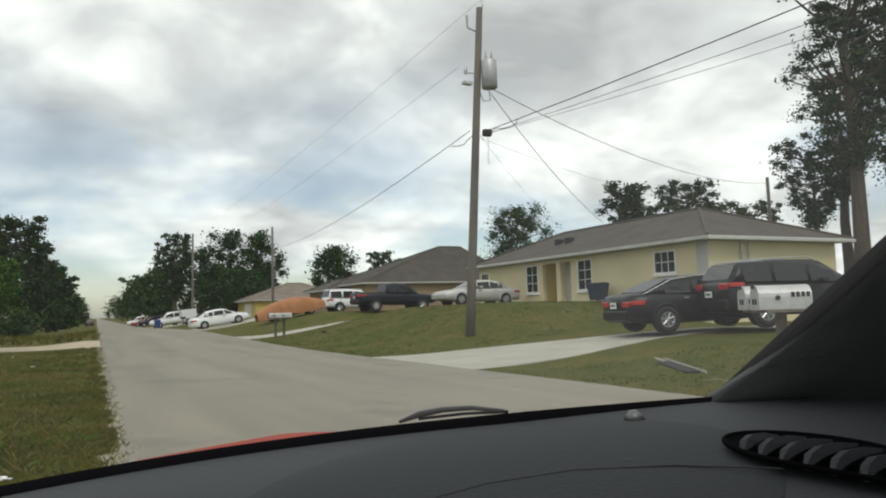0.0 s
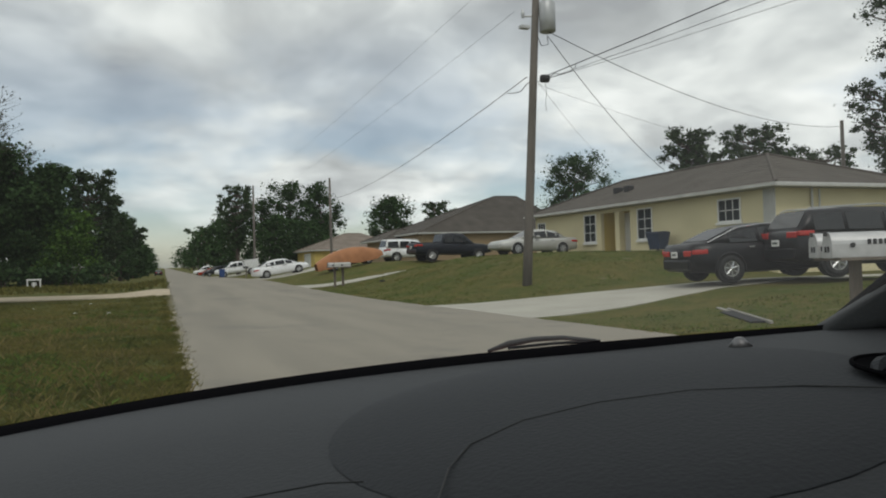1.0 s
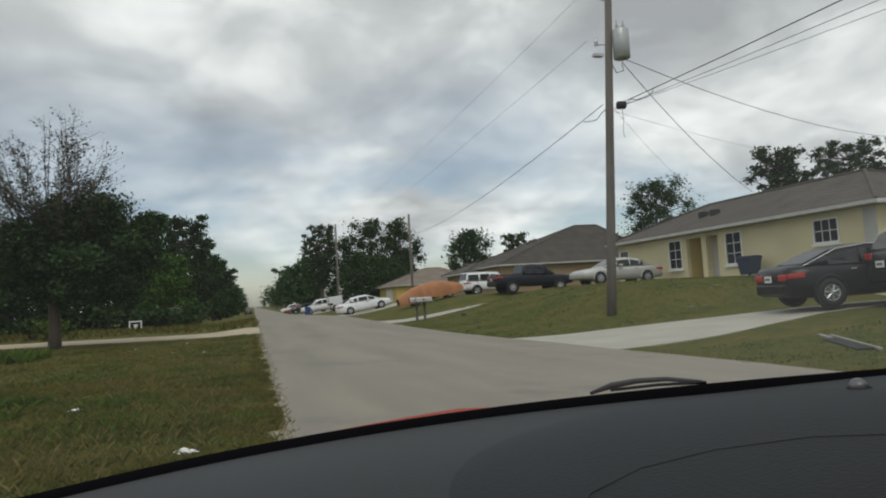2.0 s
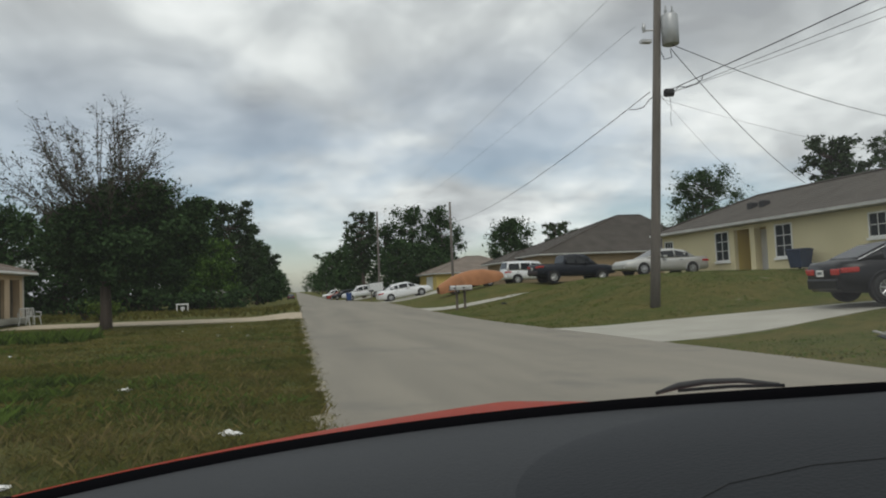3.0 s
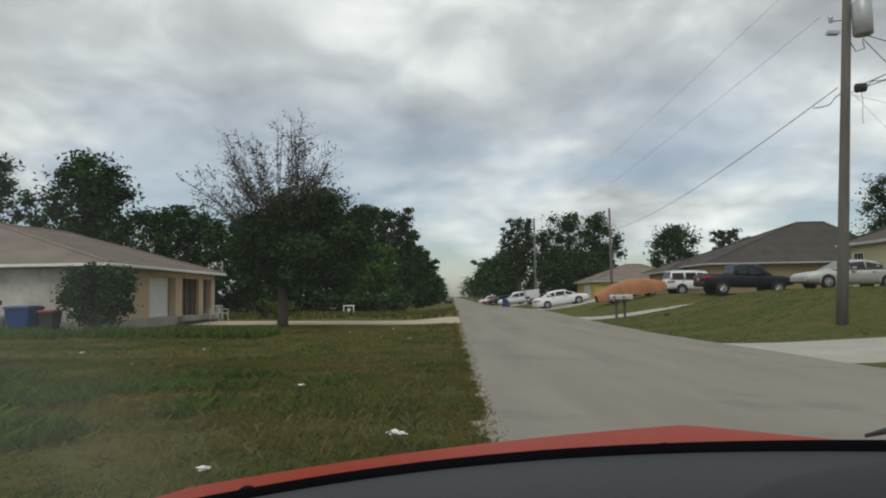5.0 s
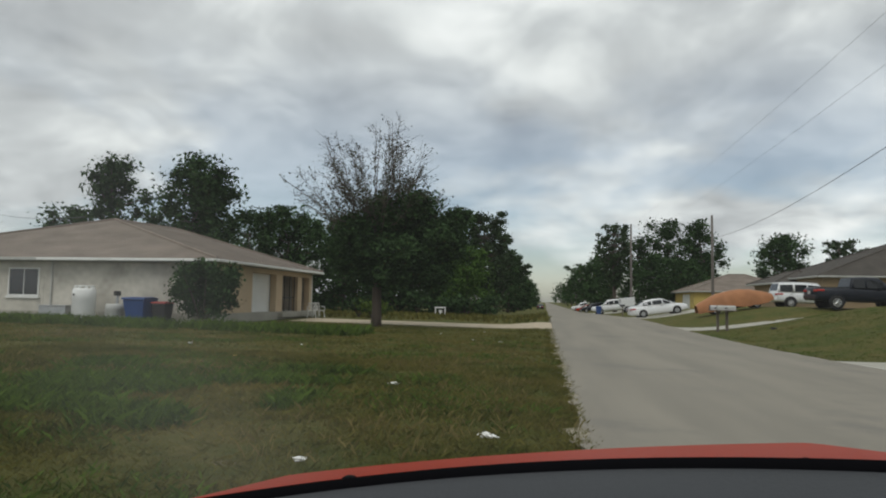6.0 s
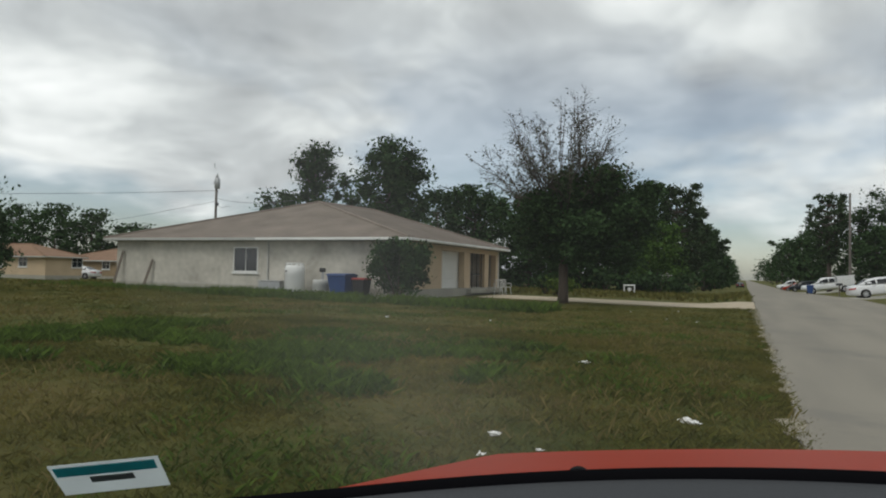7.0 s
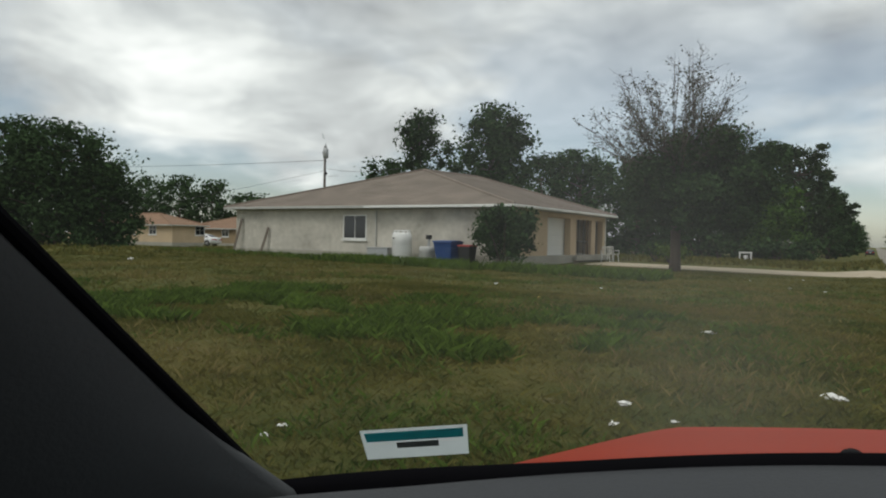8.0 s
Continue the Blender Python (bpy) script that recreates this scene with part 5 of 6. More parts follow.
def blades(n, xr, yr, height, width, material, name, label, keep=None, lean=0.5):
    """A patch of grass: tapering blades, three-cornered cards grown in tufts."""
    tx, ty = rng.uniform(*xr, n), rng.uniform(*yr, n)
    ok = np.ones(n, bool) if keep is None else np.array([keep(a, b) for a, b in zip(tx, ty)])
    tx, ty = tx[ok], ty[ok]
    x = np.repeat(tx, 5) + rng.normal(size=len(tx) * 5) * 0.05
    y = np.repeat(ty, 5) + rng.normal(size=len(tx) * 5) * 0.05
    z = np.array([ground_z(a, b) for a, b in zip(x, y)]) - 0.02
    k = len(x)
    hh = height * rng.uniform(0.35, 1.25, k) * np.repeat(rng.uniform(0.6, 1.3, len(tx)), 5)
    a = rng.uniform(0, 2 * math.pi, k)
    w = width * rng.uniform(0.6, 1.4, k)
    dx, dy = np.cos(a) * w, np.sin(a) * w
    lx, ly = rng.normal(size=k) * lean * hh, rng.normal(size=k) * lean * hh
    root = np.stack([x, y, z], 1)
    side = np.stack([dx, dy, np.zeros(k)], 1)
    midp = root + np.stack([lx * 0.35, ly * 0.35, hh * 0.6], 1)
    tip = root + np.stack([lx, ly, hh], 1)
    q = np.stack([root - side, root + side, midp + side * 0.7, tip], 1)
    ob = quads_object(name, q, M[material])
    tagged(ob, label, "grass", kind="stuff")


def on_grass(x, y):
    if ROAD_L - 0.05 < x < ROAD_R - 0.02:
        return False
    if x > 7 and (11.9 < y < 19.1 or 37.6 < y < 43.8):
        return False
    if -14 < x < 0.4 and 34 < y < 42:
        return False
    if x < -13.5 and 28 < y < 41.5 and x > -35:
        return False
    return True


def patchy(scale, level, seed):
    """Keeps grass only where a slow noise is high, for uneven patches."""
    return lambda x, y: on_grass(x, y) and noise.noise((x * scale, y * scale, seed)) + 0.35 * noise.noise((x * scale * 3.3, y * scale * 3.3, seed + 4)) > level


blades(56000, (-10, 0.5), (1.2, 14), 0.05, 0.0026, "blade", "grass", "short rough olive and straw grass on the verge", on_grass, 0.7)
blades(36000, (-28, 0.5), (5, 34), 0.075, 0.0045, "blade", "grass", "rough uneven olive and straw field grass", on_grass, 0.7)
blades(30000, (-14, 0.3), (1.5, 22), 0.075, 0.0045, "weed", "weeds", "scattered fresh green weeds in the field", patchy(0.45, 0.22, 2.0), 0.6)
blades(16000, (-11, -2.5), (5.0, 10.5), 0.13, 0.006, "weed", "weeds", "patches of fresh green weeds in the field", patchy(0.7, 0.08, 7.0), 0.55)
blades(15000, (-20, 0.3), (2, 24), 0.10, 0.0014, "straw", "dry_grass", "thin dry straw stalks standing in the field", patchy(0.35, 0.15, 11.0), 0.4)
blades(5000, (0.10, 0.46), (3.0, 34), 0.045, 0.004, "blade", "grass", "grass creeping over the asphalt edge")
blades(20000, (7.3, 21), (4, 37), 0.05, 0.006, "weed", "grass", "short green lawn grass on the bank", on_grass, 0.7)
blades(9000, (7.3, 21), (4, 37), 0.06, 0.006, "blade", "grass", "olive patches in the lawn on the bank", patchy(0.5, 0.1, 21.0), 0.7)
blades(4500, (-22, -6.5), (23.0, 26.6), 0.30, 0.014, "weed", "weeds", "tall bright green weeds before the house", patchy(0.6, -0.25, 31.0), 0.4)
blades(2200, (-34, -20), (24.0, 27.6), 0.20, 0.013, "weed", "weeds", "tall olive weeds along the stained wall", patchy(0.6, -0.1, 37.0), 0.4)
blades(5000, (-70, -24), (12, 43), 0.18, 0.025, "blade", "grass", "rough straw and olive field grass further off", on_grass, 0.5)
blades(3000, (-30, 0.2), (42, 72), 0.25, 0.03, "blade", "grass", "rough grass before the wood", on_grass, 0.5)

# ---------------------------------------------------------------- parked vehicles


def loft(stations, section, bm=None):
    """Skin through cross-sections; section(station) gives half an outline from the sill to the middle of the top, mirrored here."""
    bm = bm or bmesh.new()
    rings = []
    for s in stations:
        half = section(s)
        ring = [(x, -y, z) for x, y, z in half] + [(x, y, z) for x, y, z in reversed(half)]
        rings.append([bm.verts.new(v) for v in ring])
    n = len(rings[0])
    for a, b in zip(rings, rings[1:]):
        for k in range(n):
            bm.faces.new((a[k], a[(k + 1) % n], b[(k + 1) % n], b[k]))
    bm.faces.new(rings[0])
    bm.faces.new(rings[-1][::-1])
    bmesh.ops.recalc_face_normals(bm, faces=bm.faces)
    return bm


def body_section(s):
    x, lo, hi, w = s
    h = hi - lo
    return [(x, w * 0.86, lo), (x, w * 0.97, lo + 0.10 * h), (x, w, lo + 0.42 * h), (x, w * 0.985, lo + 0.72 * h), (x, w * 0.93, lo + 0.93 * h), (x, w * 0.80, hi), (x, w * 0.35, hi + 0.015)]


def cabin_section(s):
    x, lo, hi, wb, wt = s
    return [(x, wb, lo), (x, wb * 0.45 + wt * 0.55, lo + 0.55 * (hi - lo)), (x, wt, hi - 0.05 * (hi > lo + 0.06)), (x, wt * 0.84, hi), (x, wt * 0.4, hi + 0.02)]


def wheel(car_ob, x, y, r, w=0.21, rim="rim"):
    out = 1 if y > 0 else -1
    prof = [(r * 0.62, -w / 2), (r * 0.94, -w / 2), (r, -w / 2 + 0.03), (r, w / 2 - 0.03), (r * 0.94, w / 2), (r * 0.62, w / 2)]
    bm = bmesh.new()
    n = 22
    rings = [[bm.verts.new((x + p * math.cos(a), y + q, r + p * math.sin(a))) for a in (k * 2 * math.pi / n for k in range(n))] for p, q in prof]
    for a, b in zip(rings, rings[1:] + rings[:1]):
        for k in range(n):
            bm.faces.new((a[k], a[(k + 1) % n], b[(k + 1) % n], b[k]))
    bmesh.ops.recalc_face_normals(bm, faces=bm.faces)
    wh = part("wheel", bm, M["rubber"], car_ob, "black tyre on a pale rim", smooth=True)
    rb = bmesh.new()
    yo = y + out * (w / 2 - 0.022)
    tube([(x, yo - out * 0.02, r), (x, yo, r)], r * 0.64, 18, bm=rb)
    part("rim_disc", rb, M["metal_d"], wh)
    sp = bmesh.new()
    for k in range(7):
        a = k * 2 * math.pi / 7 + 0.3
        tube([(x, yo + out * 0.006, r), (x + r * 0.60 * math.cos(a), yo + out * 0.008, r + r * 0.60 * math.sin(a))], [r * 0.085, r * 0.06], 6, bm=sp)
    tube([(x + r * 0.60 * math.cos(a), yo + out * 0.006, r + r * 0.60 * math.sin(a)) for a in np.linspace(0, 2 * math.pi, 19)], r * 0.055, 6, bm=sp)
    part("spokes", sp, M[rim], wh)


def poly_part(name, pts, off, material, parent, label=""):
    """A thin pane with the given corners, drawn out by off."""
    bm = bmesh.new()
    lo = [bm.verts.new(p) for p in pts]
    hi = [bm.verts.new(Vector(p) + Vector(off)) for p in pts]
    n = len(pts)
    bm.faces.new(lo)
    bm.faces.new(hi[::-1])
    for i in range(n):
        bm.faces.new((lo[i], lo[(i + 1) % n], hi[(i + 1) % n], hi[i]))
    bmesh.ops.recalc_face_normals(bm, faces=bm.faces)
    return part(name, bm, material, parent, label)


def vehicle(name, label, category, m, body, cabin, paint, wheels, r, side_cuts, lens=True, rack=False, plate=True, group="parked vehicles", lift=0.0, strip_line=False):
    """body: (x, sill, top, half width) from tail to nose; cabin: (x, belt, roof, half width at belt, at roof); side_cuts: windows as spans of x."""
    v = thing(name, label, category, m, group)
    b = part("body", loft(body, body_section), M[paint], v, smooth=True, bevel=0.0)
    cb = part("cabin", loft(cabin, cabin_section), M[paint], v, smooth=True)
    hw = max(s[3] for s in body)
    # side windows, following the slope of the cabin
    xs = [c[0] for c in cabin]

    def at(x):
        i = max(0, min(len(xs) - 2, sum(1 for q in xs if q <= x) - 1))
        f = (x - xs[i]) / max(1e-6, xs[i + 1] - xs[i])
        return [a + (c - a) * f for a, c in zip(cabin[i], cabin[i + 1])]
    for side in (-1, 1):
        for x0, x1 in side_cuts:
            pts = []
            for x, u in ((x0, 0.10), (x1, 0.10), (x1, 0.86), (x0, 0.86)):
                _, lo, hi, wb, wt = at(x)
                u2 = 0.80 if u > 0.5 else 0.07
                if hi - lo < 0.12:
                    u2 = 0.5
                w = wb + (wt - wb) * min(1, u2 * 1.02)
                pts.append((x, side * (w - 0.006), lo + u2 * (hi - lo)))
            poly_part("side_window", pts, (0, side * 0.018, 0), M["glass"], cb)
        for wx in wheels:
            wheel(v, wx, side * (hw - 0.07), r * 0.97)
            arch = tube([(wx + (r + 0.05) * math.cos(a), side * (hw - 0.012), r + (r + 0.05) * math.sin(a)) for a in np.linspace(-0.15, math.pi + 0.15, 15)], 0.035, 6)
            part("wheel_arch", arch, M["trim"] if rack else M[paint], b)
            # solid black disc paints the shade of the hollow round the wheel
            well = tube([(wx, side * (hw - 0.16), r + 0.0), (wx, side * (hw + 0.002), r + 0.0)], r + 0.045, 18)
            part("wheel_well", well, M["dark"], b)
        mx = cabin[-2][0] - 0.05
        part("door_mirror", box(mx - 0.08, mx + 0.10, *sorted((side * (hw - 0.02), side * (hw + 0.16))), cabin[-1][1] + 0.02, cabin[-1][1] + 0.15), M[paint], v, bevel=0.03)
        xm = sum(c for w in side_cuts for c in w) / (2 * len(side_cuts))
        for hx in (xm - 0.75, xm + 0.25):
            part("door_handle", box(hx, hx + 0.16, *sorted((side * (hw - 0.012), side * (hw + 0.018))), cabin[0][1] - 0.14, cabin[0][1] - 0.11), M["trim" if paint != "black_p" else "chrome"], b)
    # end glass
    for i, j, nm in ((0, 1, "rear_window"), (-1, -2, "windscreen")):
        a, c = cabin[i], cabin[j]
        sg = -1 if i == 0 else 1
        k0, k1 = 0.10, 0.90
        q = []
        for k, sd in ((k0, -1), (k0, 1), (k1, 1), (k1, -1)):
            x, z = a[0] + (c[0] - a[0]) * k, a[2] + (c[2] + 0.012 - a[2]) * k
            w = (a[4] + (c[4] - a[4]) * k) * 0.86
            q.append((x + sg * 0.004, sd * w, z + 0.004))
        poly_part(nm, q, (sg * 0.012, 0, 0.012), M["glass"], cb)
    if lens:
        t, n = body[0], body[-1]
        for side in (-1, 1):
            wrap = box(t[0] + 0.02, t[0] + 0.42, *sorted((side * (body[1][3] - 0.10), side * (body[1][3] + 0.022))), t[2] - 0.19 + lift, t[2] - 0.07 + lift)
            part("tail_light", wrap, M["red_l"], v, "red tail light wrapped round the corner", bevel=0.025)
            y0, y1 = sorted((side * t[3] * 0.52, side * (t[3] * 0.97 + 0.03)))
            part("tail_light", box(t[0] - 0.02, t[0] + 0.22, y0, y1, t[2] - 0.24 + lift, t[2] - 0.08 + lift), M["red_l"], v, "red tail light", bevel=0.03)
            y0, y1 = sorted((side * n[3] * 0.50, side * (n[3] * 0.98 + 0.02)))
            part("headlight", box(n[0] - 0.26, n[0] + 0.015, y0, y1, n[2] - 0.20, n[2] - 0.05), M["clear_l"], v, "clear headlight", bevel=0.03)
        part("grille", box(n[0] - 0.02, n[0] + 0.012, -n[3] * 0.45, n[3] * 0.45, n[2] - 0.22, n[2] - 0.08), M["trim"], v, bevel=0.01)
        for e, sg, nm in ((t, -1, "rear_bumper"), (n, 1, "front_bumper")):
            x0, x1 = sorted((e[0] - sg * 0.12, e[0] + sg * 0.05))
            part(nm, box(x0, x1, -e[3] * 0.96, e[3] * 0.96, e[1] - 0.02, e[1] + 0.24), M[paint], v, bevel=0.04)
        if plate:
            pl = part("number_plate", box(t[0] - 0.068, t[0] - 0.052, -0.16, 0.16, t[1] + 0.30, t[1] + 0.46), M["white"], v, "pale plate with a dark bar")
            part("plate_bar", box(t[0] - 0.073, t[0] - 0.069, -0.11, 0.11, t[1] + 0.35, t[1] + 0.41), M["ink"], pl)
    if strip_line:
        for side in (-1, 1):
            part("chrome_strip", tube([(c[0], side * (c[4] + 0.012), c[2] - 0.02) for c in cabin], 0.014, 6), M["chrome"], cb)
    if rack:
        for side in (-1, 1):
            c = cabin[1]
            part("roof_rail", tube([(cabin[1][0], side * 0.52, c[2] + 0.02), (cabin[1][0] + 0.15, side * 0.52, c[2] + 0.08), (cabin[-2][0] - 0.2, side * 0.52, cabin[-2][2] + 0.08), (cabin[-2][0], side * 0.52, cabin[-2][2] + 0.02)], 0.018, 6), M["metal"], v)
    return v


def lie(x, y, heading, roll_len=2.0, dz=0.0):
    """A pose on the land, pitched with its slope; heading in degrees from +x."""
    c, s = math.cos(radians(heading)), math.sin(radians(heading))
    z1, z0 = ground_z(x + c * 1.4, y + s * 1.4), ground_z(x - c * 1.4, y - s * 1.4)
    return Matrix.Translation((x, y, (z0 + z1) / 2 + 0.03 + dz)) @ pose(0, 0, 0, 0, 0, heading) @ pose(0, 0, 0, 0, -math.degrees(math.atan2(z1 - z0, 2.8)), 0)


SEDAN_B = [(-2.40, 0.36, 0.92, 0.74), (-2.30, 0.28, 1.00, 0.86), (-1.7, 0.22, 1.03, 0.91), (-0.6, 0.20, 0.98, 0.92), (0.8, 0.20, 0.95, 0.92), (1.6, 0.22, 0.88, 0.90), (2.2, 0.28, 0.76, 0.84), (2.38, 0.36, 0.66, 0.70)]
SEDAN_C = [(-1.95, 0.98, 1.02, 0.80, 0.72), (-1.05, 0.97, 1.38, 0.84, 0.64), (-0.3, 0.95, 1.45, 0.86, 0.64), (0.35, 0.94, 1.42, 0.86, 0.63), (1.35, 0.92, 0.95, 0.82, 0.72)]
OLD_B = [(-2.48, 0.36, 0.88, 0.80), (-2.40, 0.28, 0.95, 0.88), (-1.8, 0.22, 0.97, 0.92), (-0.6, 0.20, 0.94, 0.93), (0.8, 0.20, 0.92, 0.93), (1.6, 0.22, 0.86, 0.91), (2.3, 0.28, 0.76, 0.86), (2.48, 0.36, 0.66, 0.76)]
OLD_C = [(-1.75, 0.93, 0.97, 0.82, 0.76), (-1.1, 0.93, 1.34, 0.85, 0.66), (-0.4, 0.92, 1.42, 0.86, 0.66), (0.25, 0.92, 1.39, 0.86, 0.65), (1.15, 0.90, 0.93, 0.83, 0.75)]
SUV_B = [(-2.32, 0.45, 1.06, 0.78), (-2.24, 0.36, 1.12, 0.88), (-1.6, 0.28, 1.13, 0.91), (-0.5, 0.26, 1.10, 0.92), (0.8, 0.26, 1.08, 0.92), (1.5, 0.28, 1.04, 0.90), (2.15, 0.34, 0.94, 0.85), (2.34, 0.42, 0.80, 0.74)]
SUV_C = [(-2.22, 1.09, 1.14, 0.82, 0.78), (-1.90, 1.09, 1.60, 0.85, 0.68), (-0.8, 1.08, 1.68, 0.87, 0.68), (0.3, 1.06, 1.66, 0.87, 0.67), (1.30, 1.03, 1.07, 0.84, 0.76)]
TAHOE_B = [(-2.5, 0.52, 1.14, 0.92), (-2.46, 0.44, 1.18, 0.97), (-1.6, 0.40, 1.18, 0.99), (0.2, 0.38, 1.16, 1.0), (1.1, 0.38, 1.14, 1.0), (1.9, 0.42, 1.10, 0.97), (2.4, 0.50, 1.02, 0.92), (2.5, 0.56, 0.94, 0.86)]
TAHOE_C = [(-2.46, 1.15, 1.20, 0.93, 0.88), (-2.30, 1.15, 1.84, 0.94, 0.80), (-0.8, 1.15, 1.90, 0.95, 0.80), (0.5, 1.14, 1.86, 0.95, 0.79), (1.10, 1.12, 1.16, 0.92, 0.84)]
PICK_B = [(-2.85, 0.56, 1.20, 0.94), (-2.80, 0.48, 1.24, 0.98), (-1.2, 0.44, 1.24, 1.0), (0.3, 0.42, 1.20, 1.0), (1.3, 0.42, 1.18, 1.0), (2.1, 0.44, 1.14, 0.98), (2.7, 0.52, 1.06, 0.93), (2.85, 0.60, 0.94, 0.86)]
PICK_C = [(-0.95, 1.20, 1.25, 0.93, 0.86), (-0.80, 1.20, 1.84, 0.94, 0.80), (-0.1, 1.20, 1.90, 0.95, 0.80), (0.65, 1.18, 1.86, 0.95, 0.79), (1.45, 1.16, 1.20, 0.92, 0.84)]

vehicle("sedan_car", "black four-door sedan with red tail lights on the driveway", "car", lie(16.5, 15.5, -14, dz=0.10) @ Matrix.Scale(1.1, 4), SEDAN_B, SEDAN_C, "black_p", (-1.42, 1.42), 0.335, ((-1.35, -0.62), (-0.52, 0.28), (0.36, 0.95)), strip_line=True)
vehicle("suv_car", "black sport utility car with roof rails on the driveway", "car", lie(17.95, 13.35, -17, dz=0.15) @ Matrix.Scale(1.07, 4), SUV_B, SUV_C, "black_p", (-1.36, 1.36), 0.36, ((-1.85, -1.1), (-1.0, -0.1), (0.0, 0.72)), rack=True, lift=0.12)
vehicle("sedan_car", "old dull silver sedan parked on the grass", "car", lie(17.9, 31.6, 180) @ Matrix.Scale(0.9, 4), OLD_B, OLD_C, "silver_p", (-1.45, 1.45), 0.33, ((-1.30, -0.50), (-0.42, 0.32), (0.38, 0.85)))
pk = vehicle("pickup_truck", "dark blue pickup truck parked on the grass", "pickup truck", lie(18.6, 44.5, 2), PICK_B, PICK_C, "navy_p", (-1.75, 1.75), 0.39, ((-0.76, -0.15), (-0.05, 0.85)))
# flat black slab stands in for the shaded hollow of the bed
part("truck_bed", box(-2.70, -1.05, -0.80, 0.80, 1.20, 1.262), M["dark"], pk)
vehicle("suv_car", "big white sport utility car with dark windows", "car", lie(19.7, 56.2, 3), TAHOE_B, TAHOE_C, "white_p", (-1.55, 1.5), 0.39, ((-2.28, -1.35), (-1.2, -0.35), (-0.25, 0.55)), rack=True)
vehicle("sedan_car", "white compact sedan on the concrete driveway", "car", lie(9.75, 62.2, 4), SEDAN_B, SEDAN_C, "white_p", (-1.42, 1.42), 0.335, ((-1.35, -0.62), (-0.52, 0.28), (0.36, 0.95)))
ut = vehicle("utility_truck", "white utility truck with service body, far down the street", "truck", lie(9.3, 97.0, 180), PICK_B, PICK_C, "white_p", (-1.75, 1.75), 0.39, ((-0.76, -0.15), (-0.05, 0.85)))
part("service_body", box(-2.84, -1.0, -1.04, 1.04, 0.8, 1.95), M["white_p"], ut, bevel=0.03)
vehicle("suv_car", "dark car parked beyond the white truck", "car", lie(9.4, 138.0, 180), SUV_B, SUV_C, "navy_p", (-1.36, 1.36), 0.36, ((-1.85, -1.1), (-1.0, -0.1), (0.0, 0.72)))
vehicle("sedan_car", "small distant red car by the street", "car", lie(9.0, 150.0, 180), SEDAN_B, SEDAN_C, "hood", (-1.42, 1.42), 0.335, ((-1.35, -0.62), (-0.52, 0.28), (0.36, 0.95)))
vehicle("pickup_truck", "small distant white pickup by the street", "pickup truck", lie(9.2, 168.0, 180), PICK_B, PICK_C, "white_p", (-1.75, 1.75), 0.39, ((-0.76, -0.15), (-0.05, 0.85)))
vehicle("sedan_car", "distant dark car on the verge by the wood", "car", lie(-1.2, 190.0, 90), SEDAN_B, SEDAN_C, "navy_p", (-1.42, 1.42), 0.335, ((-1.35, -0.62), (-0.52, 0.28), (0.36, 0.95)))
vehicle("sedan_car", "pale sedan parked before the small tan house", "car", lie(-70.8, 56.5, 200), SEDAN_B, SEDAN_C, "white_p", (-1.42, 1.42), 0.335, ((-1.35, -0.62), (-0.52, 0.28), (0.36, 0.95)))


def covered_car():
    v = thing("covered_car", "car under a draped orange-brown cover on the grass", "car", lie(12.9, 50.0, 178) @ Matrix.Scale(0.9, 4), "parked vehicles")

    def fn(u, w):
        x = -2.75 + 5.5 * u
        top = 0.62 + 0.98 * math.sin(math.pi * min(1, max(0, (u + 0.06) / 1.12))) ** 0.75
        top += 0.05 * noise.noise((x * 1.3, 2, 0))
        a = math.pi * w
        hw = 0.98 * (1 - 0.30 * abs(2 * u - 1) ** 4)
        c, s = math.cos(a), math.sin(a)
        y = hw * math.copysign(abs(c) ** 0.55, c)
        z = 0.26 + (top - 0.26) * s ** 0.7
        f = 0.035 * noise.noise((x * 2.2, a * 1.4, 4)) + 0.02 * math.sin(x * 9 + a * 3) * (1 - s)
        return Vector((x, y * (1 + f), z + f * 0.6 + 0.16 * max(0, math.sin(x * 1.9 + 0.9)) * (1 - s) ** 2))
    part("cover", sheet(fn, 64, 30), M["tarp"], v, "wrinkled orange-brown cover", smooth=True)
    for x in (-1.45, 1.45):
        for y in (-0.78, 0.78):
            wheel(v, x, y, 0.33)
    # black filling paints the dark gap beneath the cover
    part("underbody", loft([(-2.3, 0.25, 0.5, 0.7), (0, 0.22, 0.6, 0.8), (2.3, 0.25, 0.5, 0.7)], body_section), M["dark"], v)


covered_car()

# ---------------------------------------------------------------- mailboxes, bins and other small things


